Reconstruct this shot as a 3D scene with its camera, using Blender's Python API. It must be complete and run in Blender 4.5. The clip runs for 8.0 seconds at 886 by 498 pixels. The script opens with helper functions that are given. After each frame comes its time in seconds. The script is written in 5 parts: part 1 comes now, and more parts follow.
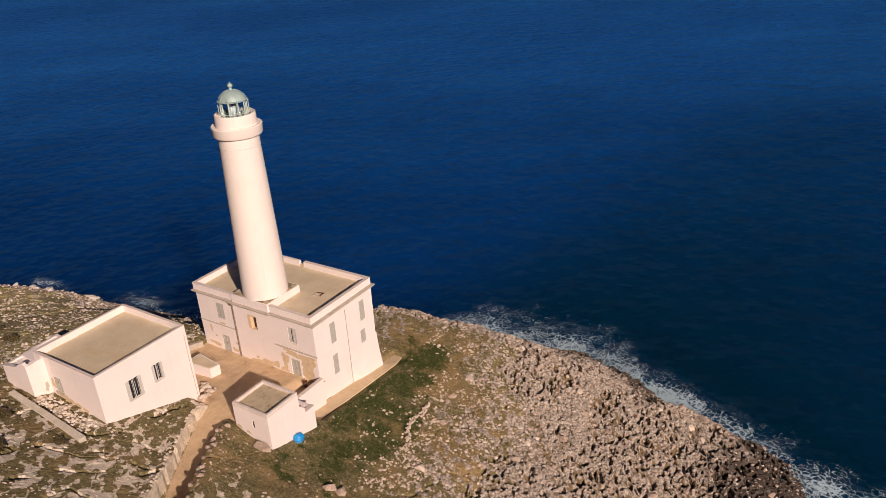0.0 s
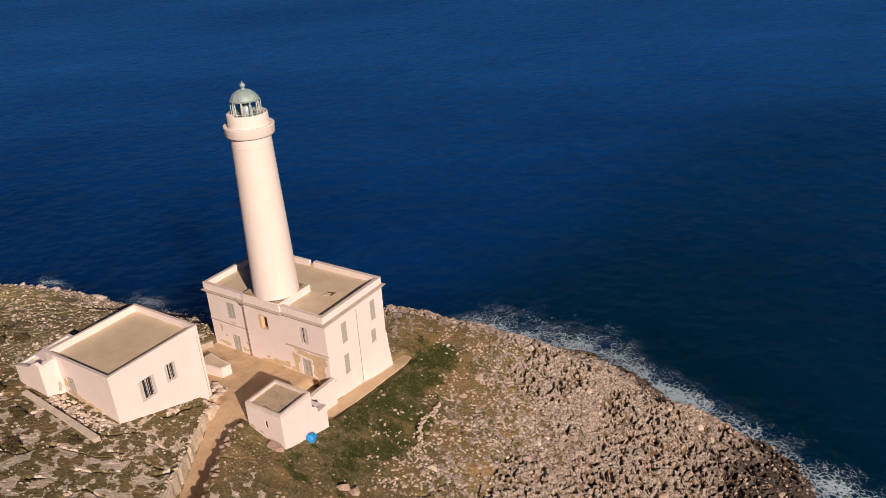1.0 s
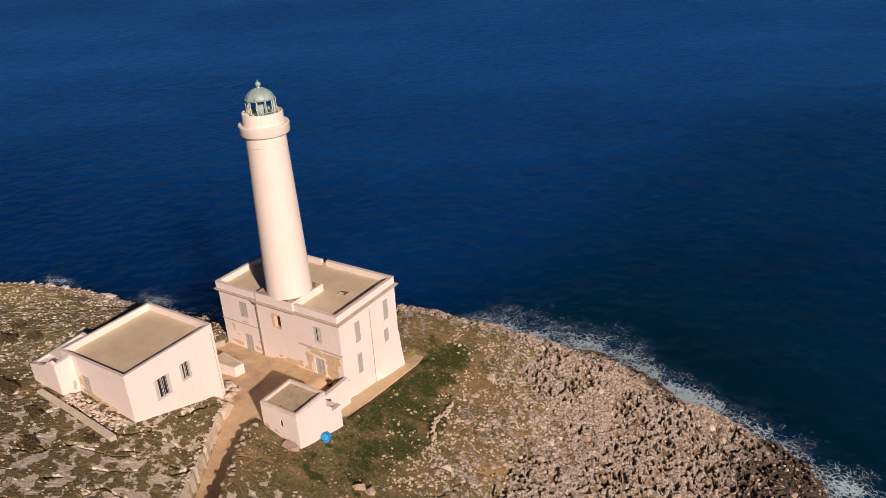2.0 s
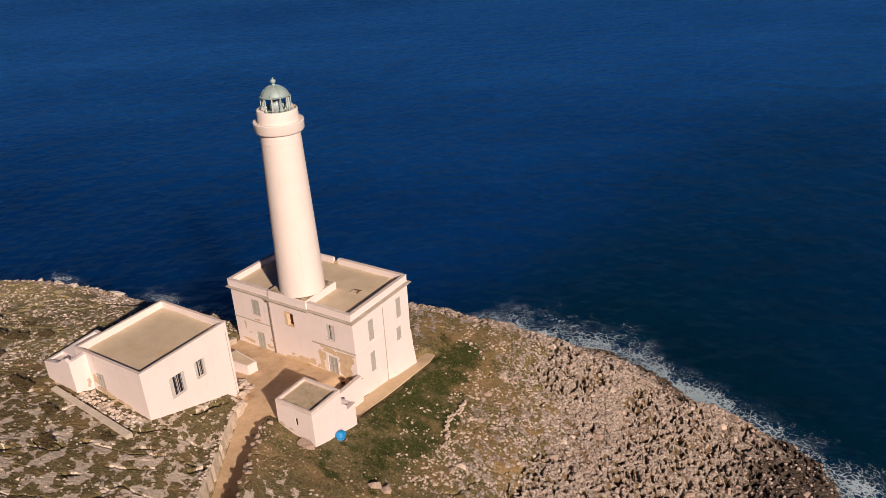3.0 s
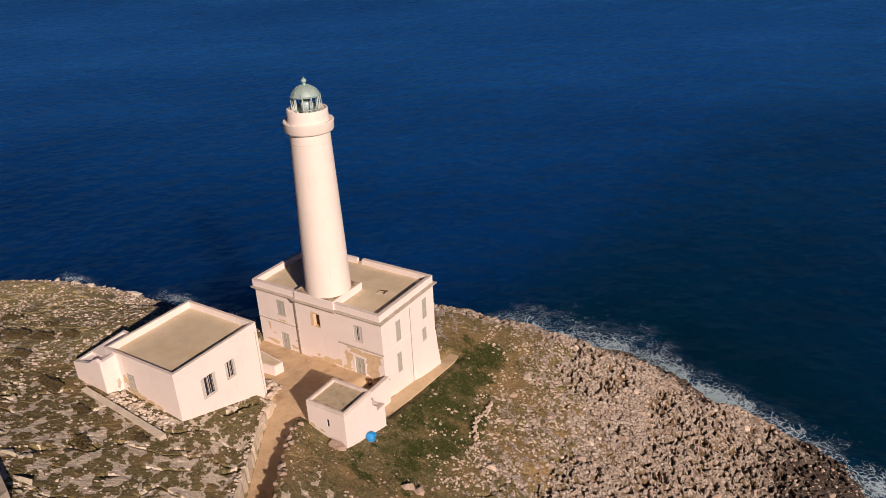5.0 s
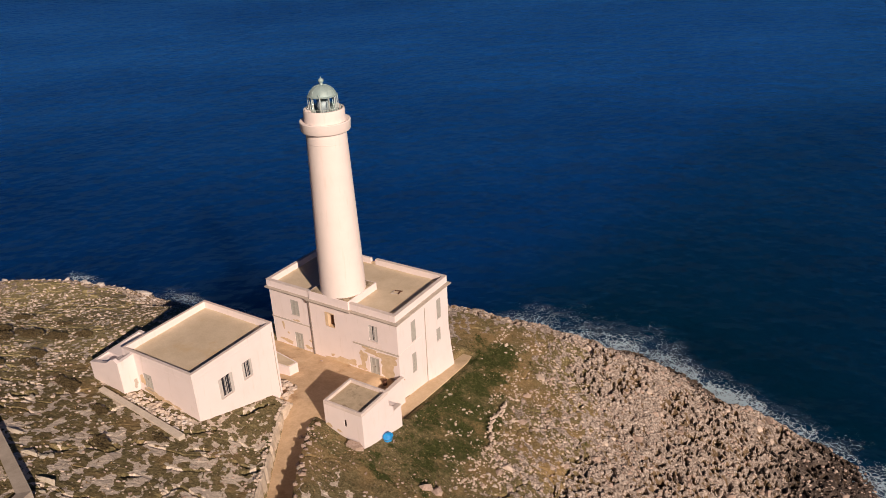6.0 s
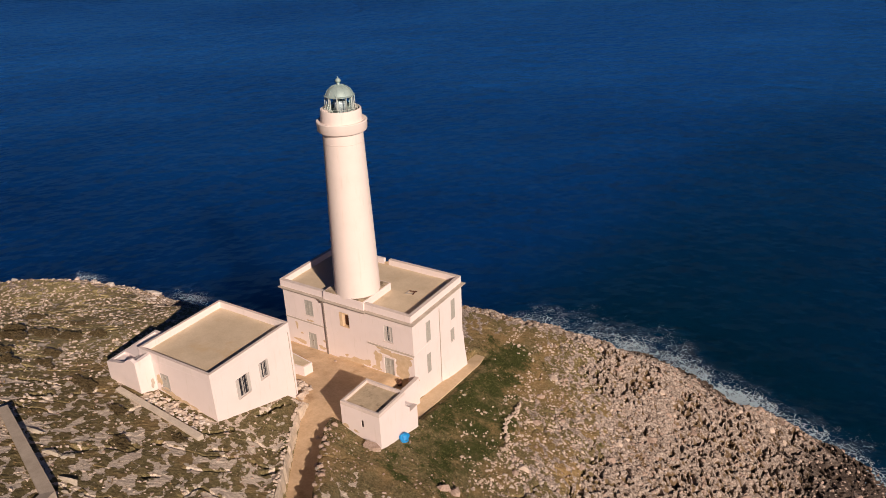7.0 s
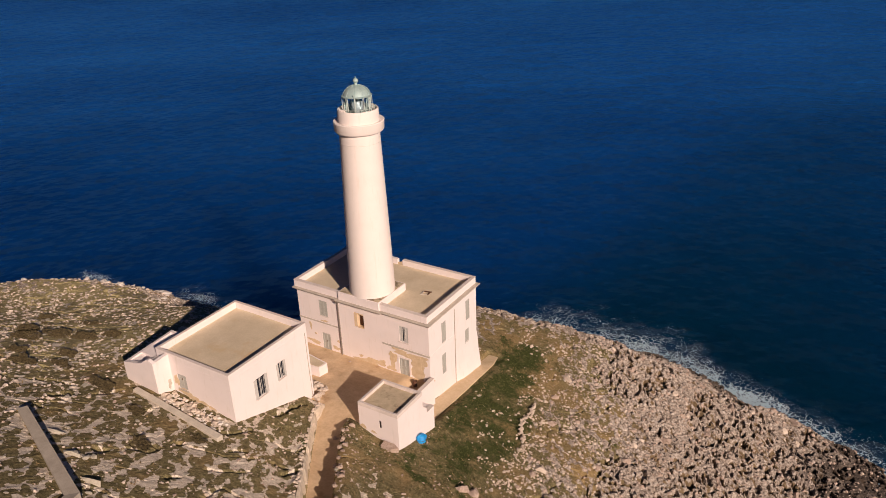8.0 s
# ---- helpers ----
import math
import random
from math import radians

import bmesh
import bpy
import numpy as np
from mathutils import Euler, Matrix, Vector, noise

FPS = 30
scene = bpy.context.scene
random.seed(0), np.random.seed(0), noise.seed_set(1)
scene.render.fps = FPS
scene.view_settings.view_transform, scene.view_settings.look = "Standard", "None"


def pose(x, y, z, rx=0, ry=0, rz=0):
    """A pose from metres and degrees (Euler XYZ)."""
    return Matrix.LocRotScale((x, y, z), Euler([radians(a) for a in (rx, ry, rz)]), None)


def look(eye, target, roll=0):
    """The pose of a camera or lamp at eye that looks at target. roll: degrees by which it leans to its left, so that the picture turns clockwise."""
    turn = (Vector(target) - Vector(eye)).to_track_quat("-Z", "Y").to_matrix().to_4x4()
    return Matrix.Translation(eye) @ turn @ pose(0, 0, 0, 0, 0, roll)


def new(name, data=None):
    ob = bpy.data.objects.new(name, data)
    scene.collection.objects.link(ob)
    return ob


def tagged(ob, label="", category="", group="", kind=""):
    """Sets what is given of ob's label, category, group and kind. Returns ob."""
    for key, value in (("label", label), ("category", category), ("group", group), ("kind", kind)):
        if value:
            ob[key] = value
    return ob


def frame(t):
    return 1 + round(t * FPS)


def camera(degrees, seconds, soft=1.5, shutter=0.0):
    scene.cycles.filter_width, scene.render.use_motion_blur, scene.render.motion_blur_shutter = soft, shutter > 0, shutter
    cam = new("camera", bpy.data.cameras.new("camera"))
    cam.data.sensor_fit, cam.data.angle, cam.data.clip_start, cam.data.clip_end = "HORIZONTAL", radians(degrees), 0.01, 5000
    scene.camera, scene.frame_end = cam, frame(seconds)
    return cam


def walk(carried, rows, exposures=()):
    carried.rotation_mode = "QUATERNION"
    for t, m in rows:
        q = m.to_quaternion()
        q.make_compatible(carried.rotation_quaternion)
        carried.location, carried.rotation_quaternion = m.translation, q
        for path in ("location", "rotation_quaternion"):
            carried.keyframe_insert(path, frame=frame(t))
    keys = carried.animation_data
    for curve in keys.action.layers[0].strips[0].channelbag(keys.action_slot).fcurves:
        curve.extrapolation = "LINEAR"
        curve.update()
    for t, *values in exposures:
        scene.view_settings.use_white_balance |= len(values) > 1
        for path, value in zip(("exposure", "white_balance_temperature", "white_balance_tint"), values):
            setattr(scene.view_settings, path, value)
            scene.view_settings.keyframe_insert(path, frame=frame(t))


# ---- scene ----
cam = camera(60.2, 8.0, soft=0.7)
PATH = [
    (0, (44.834, -44.646, 43.22), (43.83, -43.142, 42.366), -3.5),
    (0.5, (44.33, -44.977, 43.272), (43.328, -43.472, 42.418), -3.5),
    (1, (43.705, -45.348, 43.333), (42.706, -43.841, 42.477), -3.4),
    (1.5, (43.143, -45.664, 43.385), (42.144, -44.158, 42.529), -3.3),
    (3, (41.119, -46.795, 43.302), (40.127, -45.286, 42.443), -3.0),
    (3.5, (40.523, -47.137, 43.255), (39.532, -45.626, 42.397), -2.9),
    (4, (39.756, -47.527, 43.265), (38.768, -46.014, 42.408), -2.9),
    (4.5, (39.048, -47.899, 43.29), (38.063, -46.384, 42.433), -2.8),
    (6, (36.839, -49.123, 43.441), (35.862, -47.604, 42.582), -2.5),
    (6.5, (36.134, -49.505, 43.466), (35.159, -47.984, 42.608), -2.4),
    (7, (35.396, -49.941, 43.466), (34.423, -48.419, 42.608), -2.3),
    (7.5, (34.679, -50.282, 43.542), (33.709, -48.759, 42.682), -2.2),
    (8, (33.829, -50.753, 43.561), (32.862, -49.228, 42.702), -2.1),
]
walk(cam, [(t, look(eye, target, roll)) for t, eye, target, roll in PATH])

# ---- light ----
SUN = Vector((0.773, -0.471, 0.425)).normalized()   # towards the sun, from the shadows of the hut and the tower
SEA_Z = -16.0

world = bpy.data.worlds.new("world")
scene.world = world
world.use_nodes = True
wn = world.node_tree.nodes
sky = wn.new("ShaderNodeTexSky")
sky.sky_type = "NISHITA"
sky.sun_disc = False
sky.sun_elevation = math.asin(SUN.z)
sky.sun_rotation = math.atan2(SUN.x, SUN.y)
sky.altitude = 1500
sky.air_density, sky.dust_density, sky.ozone_density = 1.2, 0.05, 4.0
wn["Background"].inputs["Strength"].default_value = 0.0160
deep_sky = wn.new("ShaderNodeMix")
deep_sky.data_type, deep_sky.blend_type = "RGBA", "MULTIPLY"
deep_sky.inputs[0].default_value = 1.0
deep_sky.inputs[7].default_value = (0.37, 0.56, 1.0, 1)   # the deep blue of a clear day after a northerly
world.node_tree.links.new(sky.outputs[0], deep_sky.inputs[6])
world.node_tree.links.new(deep_sky.outputs[2], wn["Background"].inputs["Color"])

sun_data = bpy.data.lights.new("sun", "SUN")
sun_data.energy, sun_data.angle, sun_data.color = 5.15, radians(0.5), (1.0, 0.785, 0.655)
sun = new("sun", sun_data)
sun.matrix_world = look((60, -40, 60), Vector((60, -40, 60)) - SUN)
scene.view_settings.exposure = 0.0


# ---- materials ----
def node_mat(name, rough=0.9, spec=0.3, metal=0.0):
    m = bpy.data.materials.new(name)
    m.use_nodes = True
    b = m.node_tree.nodes["Principled BSDF"]
    b.inputs["Roughness"].default_value = rough
    b.inputs["Specular IOR Level"].default_value = spec
    b.inputs["Metallic"].default_value = metal
    return m, m.node_tree.nodes, m.node_tree.links, b


def add(nodes, kind, **values):
    n = nodes.new(kind)
    for k, v in values.items():
        n.inputs[k].default_value = v
    return n


def noise_tex(nodes, links, coord, scale, detail=6.0, rough=0.6, stretch=None):
    if stretch:
        mp = nodes.new("ShaderNodeMapping")
        mp.inputs["Scale"].default_value = stretch
        links.new(coord, mp.inputs["Vector"])
        coord = mp.outputs[0]
    n = add(nodes, "ShaderNodeTexNoise", Scale=scale, Detail=detail, Roughness=rough)
    links.new(coord, n.inputs["Vector"])
    return n.outputs[0]


def ramp(nodes, links, fac, stops):
    r = nodes.new("ShaderNodeValToRGB")
    el = r.color_ramp.elements
    while len(el) < len(stops):
        el.new(0.5)
    for e, (p, c) in zip(el, stops):
        e.position, e.color = p, (*c, 1) if len(c) == 3 else c
    links.new(fac, r.inputs[0])
    return r.outputs[0]


def mix(nodes, links, fac, a, b, blend="MIX"):
    m = nodes.new("ShaderNodeMix")
    m.data_type, m.blend_type = "RGBA", blend
    for s, v in ((m.inputs[0], fac), (m.inputs[6], a), (m.inputs[7], b)):
        if isinstance(v, bpy.types.NodeSocket):
            links.new(v, s)
        elif isinstance(v, (int, float)):
            s.default_value = v
        else:
            s.default_value = (*v, 1)
    return m.outputs[2]


def maths(nodes, links, op, a, b=0.0, clamp=False):
    m = nodes.new("ShaderNodeMath")
    m.operation, m.use_clamp = op, clamp
    for s, v in zip(m.inputs, (a, b)):
        if isinstance(v, bpy.types.NodeSocket):
            links.new(v, s)
        else:
            s.default_value = v
    return m.outputs[0]


def bump(nodes, links, bsdf, height, strength, distance):
    b = nodes.new("ShaderNodeBump")
    b.inputs["Strength"].default_value, b.inputs["Distance"].default_value = strength, distance
    links.new(height, b.inputs["Height"])
    links.new(b.outputs[0], bsdf.inputs["Normal"])


def attr(nodes, name):
    a = nodes.new("ShaderNodeAttribute")
    a.attribute_name = name
    return a.outputs["Fac"]


def position(nodes):
    return nodes.new("ShaderNodeNewGeometry").outputs["Position"]


def surface(name, low, high, scale=2.0, rough=0.9, spec=0.3, relief=0.02, metal=0.0, grain=14.0, stain=None, stain_cut=0.62):
    """A plain material: two tones by a broad and a fine noise, stains, and a fine relief."""
    m, n, l, b = node_mat(name, rough, spec, metal)
    p = position(n)
    broad = noise_tex(n, l, p, scale, 5)
    fine = noise_tex(n, l, p, grain, 4)
    both = maths(n, l, "ADD", maths(n, l, "MULTIPLY", broad, 0.65), maths(n, l, "MULTIPLY", fine, 0.35))
    c = ramp(n, l, both, [(0.32, low), (0.66, high)])
    if stain:
        s = noise_tex(n, l, p, scale * 0.45, 8, 0.68)
        c = mix(n, l, ramp(n, l, s, [(stain_cut, (0, 0, 0)), (stain_cut + 0.1, (1, 1, 1))]), c, stain)
    l.new(c, b.inputs["Base Color"])
    bump(n, l, b, both, 0.5, relief)
    return m


def plaster_material(name, white, grey):
    """Lime wash: chalky white with rain streaks and a few worn, yellowed spots."""
    m, n, l, b = node_mat(name, 0.92, 0.2)
    p = position(n)
    broad = noise_tex(n, l, p, 0.5, 6)
    streak = noise_tex(n, l, p, 3.0, 5, 0.6, (1, 1, 0.14))
    fine = noise_tex(n, l, p, 9.0, 6)
    c = ramp(n, l, broad, [(0.3, grey), (0.55, white)])
    c = mix(n, l, ramp(n, l, streak, [(0.58, (0, 0, 0)), (0.8, (0.5, 0.5, 0.5))]), c, (0.62, 0.55, 0.46))
    spot = noise_tex(n, l, p, 1.3, 9, 0.72)
    c = mix(n, l, ramp(n, l, spot, [(0.69, (0, 0, 0)), (0.75, (0.6, 0.6, 0.6))]), c, (0.55, 0.45, 0.33))
    l.new(c, b.inputs["Base Color"])
    bump(n, l, b, fine, 0.35, 0.015)
    return m


PLASTER = plaster_material("white_lime_wash", (0.81, 0.725, 0.70), (0.78, 0.695, 0.665))
TOWER_WHITE = plaster_material("tower_white_paint", (0.80, 0.722, 0.675), (0.765, 0.69, 0.64))
TRIM = surface("weathered_trim", (0.40, 0.35, 0.29), (0.56, 0.50, 0.43), 1.6)
COPING = surface("coping", (0.60, 0.52, 0.47), (0.76, 0.67, 0.62), 1.2)
ROOF = surface("beige_roof_screed", (0.56, 0.46, 0.315), (0.71, 0.60, 0.445), 0.55, stain=(0.60, 0.47, 0.30), stain_cut=0.55, grain=7)
ROOF_GREY = surface("grey_roof_screed", (0.40, 0.325, 0.22), (0.58, 0.48, 0.34), 1.4, stain=(0.19, 0.15, 0.10), stain_cut=0.52, grain=8)
BARE = surface("bare_ochre_render", (0.54, 0.40, 0.25), (0.68, 0.54, 0.37), 2.2, relief=0.04, stain=(0.48, 0.33, 0.20))
OCHRE = surface("ochre_stone_reveal", (0.62, 0.44, 0.26), (0.74, 0.58, 0.40), 3.0)
SHUTTER = surface("grey_green_shutter", (0.37, 0.36, 0.325), (0.47, 0.46, 0.42), 5.0, rough=0.65, relief=0.004)
SHUTTER_WHITE = surface("grey_white_shutter", (0.46, 0.44, 0.41), (0.60, 0.57, 0.54), 5.0, rough=0.6, relief=0.004)
# rust of the iron pieces; also the painted dark of the bay window's room
RUST_AND_DARK = surface("rusty_iron_and_dark_room", (0.07, 0.035, 0.025), (0.17, 0.085, 0.05), 8.0, rough=0.8, relief=0.006)
PIPE = surface("dull_zinc_pipe", (0.17, 0.14, 0.12), (0.28, 0.24, 0.21), 6.0, rough=0.6, metal=0.3, relief=0.004)
DARK = surface("dark_inside", (0.02, 0.014, 0.012), (0.045, 0.03, 0.026), 3.0)
COPPER = surface("verdigris_dome", (0.27, 0.38, 0.38), (0.42, 0.53, 0.50), 2.2, rough=0.55, metal=0.15, relief=0.006, stain=(0.31, 0.30, 0.20), stain_cut=0.64)
LANTERN_PAINT = surface("pale_green_paint", (0.42, 0.50, 0.47), (0.55, 0.62, 0.58), 4.0, rough=0.5, relief=0.003)
LENS = surface("lens_glass", (0.30, 0.34, 0.36), (0.55, 0.60, 0.62), 6.0, rough=0.08, spec=0.9, relief=0.002)
TARP = surface("blue_tarpaulin", (0.005, 0.20, 0.55), (0.02, 0.36, 0.80), 3.0, rough=0.45, spec=0.5, relief=0.02)
CONCRETE = surface("pale_concrete", (0.36, 0.31, 0.25), (0.52, 0.46, 0.38), 1.4, relief=0.02, stain=(0.26, 0.21, 0.16))
KERB = surface("pale_kerb", (0.48, 0.42, 0.345), (0.66, 0.59, 0.49), 1.6, relief=0.03, stain=(0.36, 0.30, 0.22))
EDGE = surface("cream_limestone_edge", (0.52, 0.43, 0.325), (0.80, 0.695, 0.56), 2.6, relief=0.08, stain=(0.40, 0.32, 0.22), stain_cut=0.58, grain=6)
SAND = surface("sandy_earth", (0.51, 0.355, 0.21), (0.71, 0.53, 0.345), 0.8, relief=0.04, stain=(0.42, 0.27, 0.15), stain_cut=0.57, grain=5)
PAVING = surface("ochre_paving", (0.58, 0.43, 0.26), (0.73, 0.575, 0.385), 0.9, relief=0.02, grain=5)


def stone_material(name, low, high, lichen):
    m, n, l, b = node_mat(name, 0.95, 0.15)
    p = position(n)
    broad, fine = noise_tex(n, l, p, 1.1, 7, 0.7), noise_tex(n, l, p, 7.0, 6, 0.7)
    rnd = n.new("ShaderNodeObjectInfo").outputs["Random"]
    isl = n.new("ShaderNodeNewGeometry").outputs["Random Per Island"]
    c = ramp(n, l, fine, [(0.3, low), (0.62, high)])
    c = mix(n, l, ramp(n, l, broad, [(0.52, (0, 0, 0)), (0.66, (0.45, 0.45, 0.45))]), c, lichen)
    v = maths(n, l, "ADD", maths(n, l, "MULTIPLY", rnd, 0.2), maths(n, l, "MULTIPLY", isl, 0.5))
    c = mix(n, l, v, c, low)
    l.new(c, b.inputs["Base Color"])
    bump(n, l, b, fine, 0.9, 0.08)
    return m


STONE = stone_material("limestone", (0.32, 0.235, 0.185), (0.66, 0.53, 0.445), (0.30, 0.21, 0.135))
STONE_SHORE = stone_material("shore_limestone", (0.30, 0.25, 0.205), (0.72, 0.64, 0.565), (0.27, 0.215, 0.145))
STONE_PLATE = stone_material("grey_limestone_plate", (0.40, 0.355, 0.28), (0.64, 0.58, 0.48), (0.32, 0.27, 0.17))
STONE_WHITE = stone_material("bleached_limestone", (0.62, 0.56, 0.50), (0.86, 0.80, 0.74), (0.60, 0.52, 0.44))
STONE_PALE = stone_material("pale_limestone", (0.55, 0.45, 0.36), (0.80, 0.69, 0.59), (0.48, 0.38, 0.28))


def leaf_material(name, low, high):
    m, n, l, b = node_mat(name, 0.8, 0.2)
    isl = n.new("ShaderNodeNewGeometry").outputs["Random Per Island"]
    l.new(ramp(n, l, isl, [(0.0, low), (1.0, high)]), b.inputs["Base Color"])
    return m


GRASS = leaf_material("green_grass", (0.055, 0.068, 0.022), (0.14, 0.135, 0.05))
DRY = leaf_material("dry_scrub", (0.15, 0.105, 0.05), (0.34, 0.25, 0.125))
SHRUB = leaf_material("dark_shrub", (0.055, 0.042, 0.022), (0.125, 0.096, 0.048))


def ground_material():
    """Karst limestone, dry scrub and grass, laid out by the sheet's own 'rock', 'green' and 'wet' values."""
    m, n, l, b = node_mat("karst_ground", 0.96, 0.12)
    p = position(n)
    rock, green, wet, height, dry = (attr(n, k) for k in ("rock", "green", "wet", "relief", "dry"))
    bed = n.new("ShaderNodeMapping")
    bed.inputs["Rotation"].default_value = (0, 0, radians(-33))
    l.new(p, bed.inputs["Vector"])
    grain = n.new("ShaderNodeVectorMath")
    grain.operation = "MULTIPLY"
    l.new(bed.outputs[0], grain.inputs[0])
    grain.inputs[1].default_value = (1.25, 0.72, 1.0)
    f1 = noise_tex(n, l, grain.outputs[0], 1.1, 8, 0.68)
    f2 = maths(n, l, "ADD", maths(n, l, "MULTIPLY", noise_tex(n, l, p, 4.0, 6, 0.7), 0.62), maths(n, l, "MULTIPLY", noise_tex(n, l, p, 13.0, 4, 0.7), 0.38))
    f3 = noise_tex(n, l, p, 0.22, 5, 0.6)
    f4 = noise_tex(n, l, p, 0.55, 6, 0.7)
    f5 = noise_tex(n, l, bed.outputs[0], 2.1, 4, 0.62, (0.7, 1.2, 1.0))
    stone = ramp(n, l, f2, [(0.34, (0.065, 0.050, 0.040)), (0.46, (0.225, 0.182, 0.147)), (0.60, (0.585, 0.51, 0.44))])
    grey = ramp(n, l, f2, [(0.34, (0.33, 0.275, 0.21)), (0.46, (0.56, 0.48, 0.385)), (0.60, (0.80, 0.71, 0.60))])
    bare = maths(n, l, "MAXIMUM", ramp(n, l, rock, [(0.545, (0, 0, 0)), (0.66, (1, 1, 1))]), maths(n, l, "SUBTRACT", 1.0, attr(n, "plateau")))
    stone = mix(n, l, bare, grey, stone)
    scrub = ramp(n, l, f2, [(0.34, (0.06, 0.050, 0.023)), (0.5, (0.165, 0.138, 0.068)), (0.68, (0.38, 0.315, 0.175))])
    tan = ramp(n, l, f2, [(0.3, (0.15, 0.10, 0.043)), (0.55, (0.33, 0.232, 0.112)), (0.72, (0.52, 0.39, 0.22))])
    scrub = mix(n, l, ramp(n, l, maths(n, l, "ADD", f3, maths(n, l, "MULTIPLY", dry, 0.14)), [(0.52, (0, 0, 0)), (0.68, (0.9, 0.9, 0.9))]), scrub, tan)
    scrub = mix(n, l, attr(n, "olive"), scrub, ramp(n, l, f2, [(0.34, (0.165, 0.14, 0.067)), (0.5, (0.32, 0.272, 0.14)), (0.68, (0.47, 0.40, 0.235))]))
    turf = ramp(n, l, f2, [(0.3, (0.022, 0.036, 0.010)), (0.52, (0.057, 0.070, 0.021)), (0.74, (0.13, 0.125, 0.050))])
    worn = noise_tex(n, l, p, 0.42, 7, 0.75)
    turf = mix(n, l, ramp(n, l, worn, [(0.49, (0, 0, 0)), (0.62, (0.8, 0.8, 0.8))]), turf, scrub)
    # cushions of scrub in a net of bare stone
    wob = add(n, "ShaderNodeTexNoise", Scale=1.6, Detail=4.0, Roughness=0.6)
    l.new(p, wob.inputs["Vector"])
    shift = n.new("ShaderNodeVectorMath")
    shift.operation = "MULTIPLY_ADD"
    l.new(wob.outputs["Color"], shift.inputs[0])
    shift.inputs[1].default_value = (0.9, 0.9, 0.0)
    l.new(p, shift.inputs[2])
    vor = n.new("ShaderNodeTexVoronoi")
    vor.inputs["Scale"].default_value = 1.3
    flat = n.new("ShaderNodeMapping")
    flat.inputs["Rotation"].default_value = (0, 0, radians(-33))
    l.new(shift.outputs[0], flat.inputs["Vector"])
    squash = n.new("ShaderNodeVectorMath")
    squash.operation = "MULTIPLY"
    l.new(flat.outputs[0], squash.inputs[0])
    squash.inputs[1].default_value = (1.3, 0.70, 0.0)
    l.new(squash.outputs[0], vor.inputs["Vector"])
    net = vor.outputs["Distance"]
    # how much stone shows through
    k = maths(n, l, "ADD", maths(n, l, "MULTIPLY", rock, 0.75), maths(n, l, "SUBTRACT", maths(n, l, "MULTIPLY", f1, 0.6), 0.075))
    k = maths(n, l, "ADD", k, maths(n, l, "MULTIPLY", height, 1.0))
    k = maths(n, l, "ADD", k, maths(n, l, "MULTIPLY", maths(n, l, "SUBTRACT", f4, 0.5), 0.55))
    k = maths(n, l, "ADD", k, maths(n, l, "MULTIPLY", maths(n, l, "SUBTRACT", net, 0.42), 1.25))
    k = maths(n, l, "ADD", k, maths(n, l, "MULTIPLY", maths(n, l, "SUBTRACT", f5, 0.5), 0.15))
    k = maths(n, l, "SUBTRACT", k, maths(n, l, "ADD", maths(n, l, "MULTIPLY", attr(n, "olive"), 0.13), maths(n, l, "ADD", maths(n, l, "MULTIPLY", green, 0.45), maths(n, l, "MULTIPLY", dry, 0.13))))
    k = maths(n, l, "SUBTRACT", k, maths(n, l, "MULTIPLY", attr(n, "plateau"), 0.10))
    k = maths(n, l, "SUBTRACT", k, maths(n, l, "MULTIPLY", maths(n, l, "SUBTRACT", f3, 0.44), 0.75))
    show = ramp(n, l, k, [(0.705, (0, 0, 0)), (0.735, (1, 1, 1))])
    g = maths(n, l, "ADD", green, maths(n, l, "MULTIPLY", maths(n, l, "SUBTRACT", f4, 0.5), 3.0))
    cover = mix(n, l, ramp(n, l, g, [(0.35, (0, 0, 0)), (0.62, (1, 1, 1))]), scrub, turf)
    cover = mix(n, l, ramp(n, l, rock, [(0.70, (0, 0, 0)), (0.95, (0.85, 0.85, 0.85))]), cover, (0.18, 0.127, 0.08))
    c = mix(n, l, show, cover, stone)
    c = mix(n, l, wet, c, (0.045, 0.034, 0.028))
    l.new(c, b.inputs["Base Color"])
    h = maths(n, l, "SUBTRACT", maths(n, l, "ADD", f2, maths(n, l, "MULTIPLY", f1, 1.2)), maths(n, l, "MULTIPLY", net, 0.9))
    bump(n, l, b, h, 0.6, 0.10)
    return m


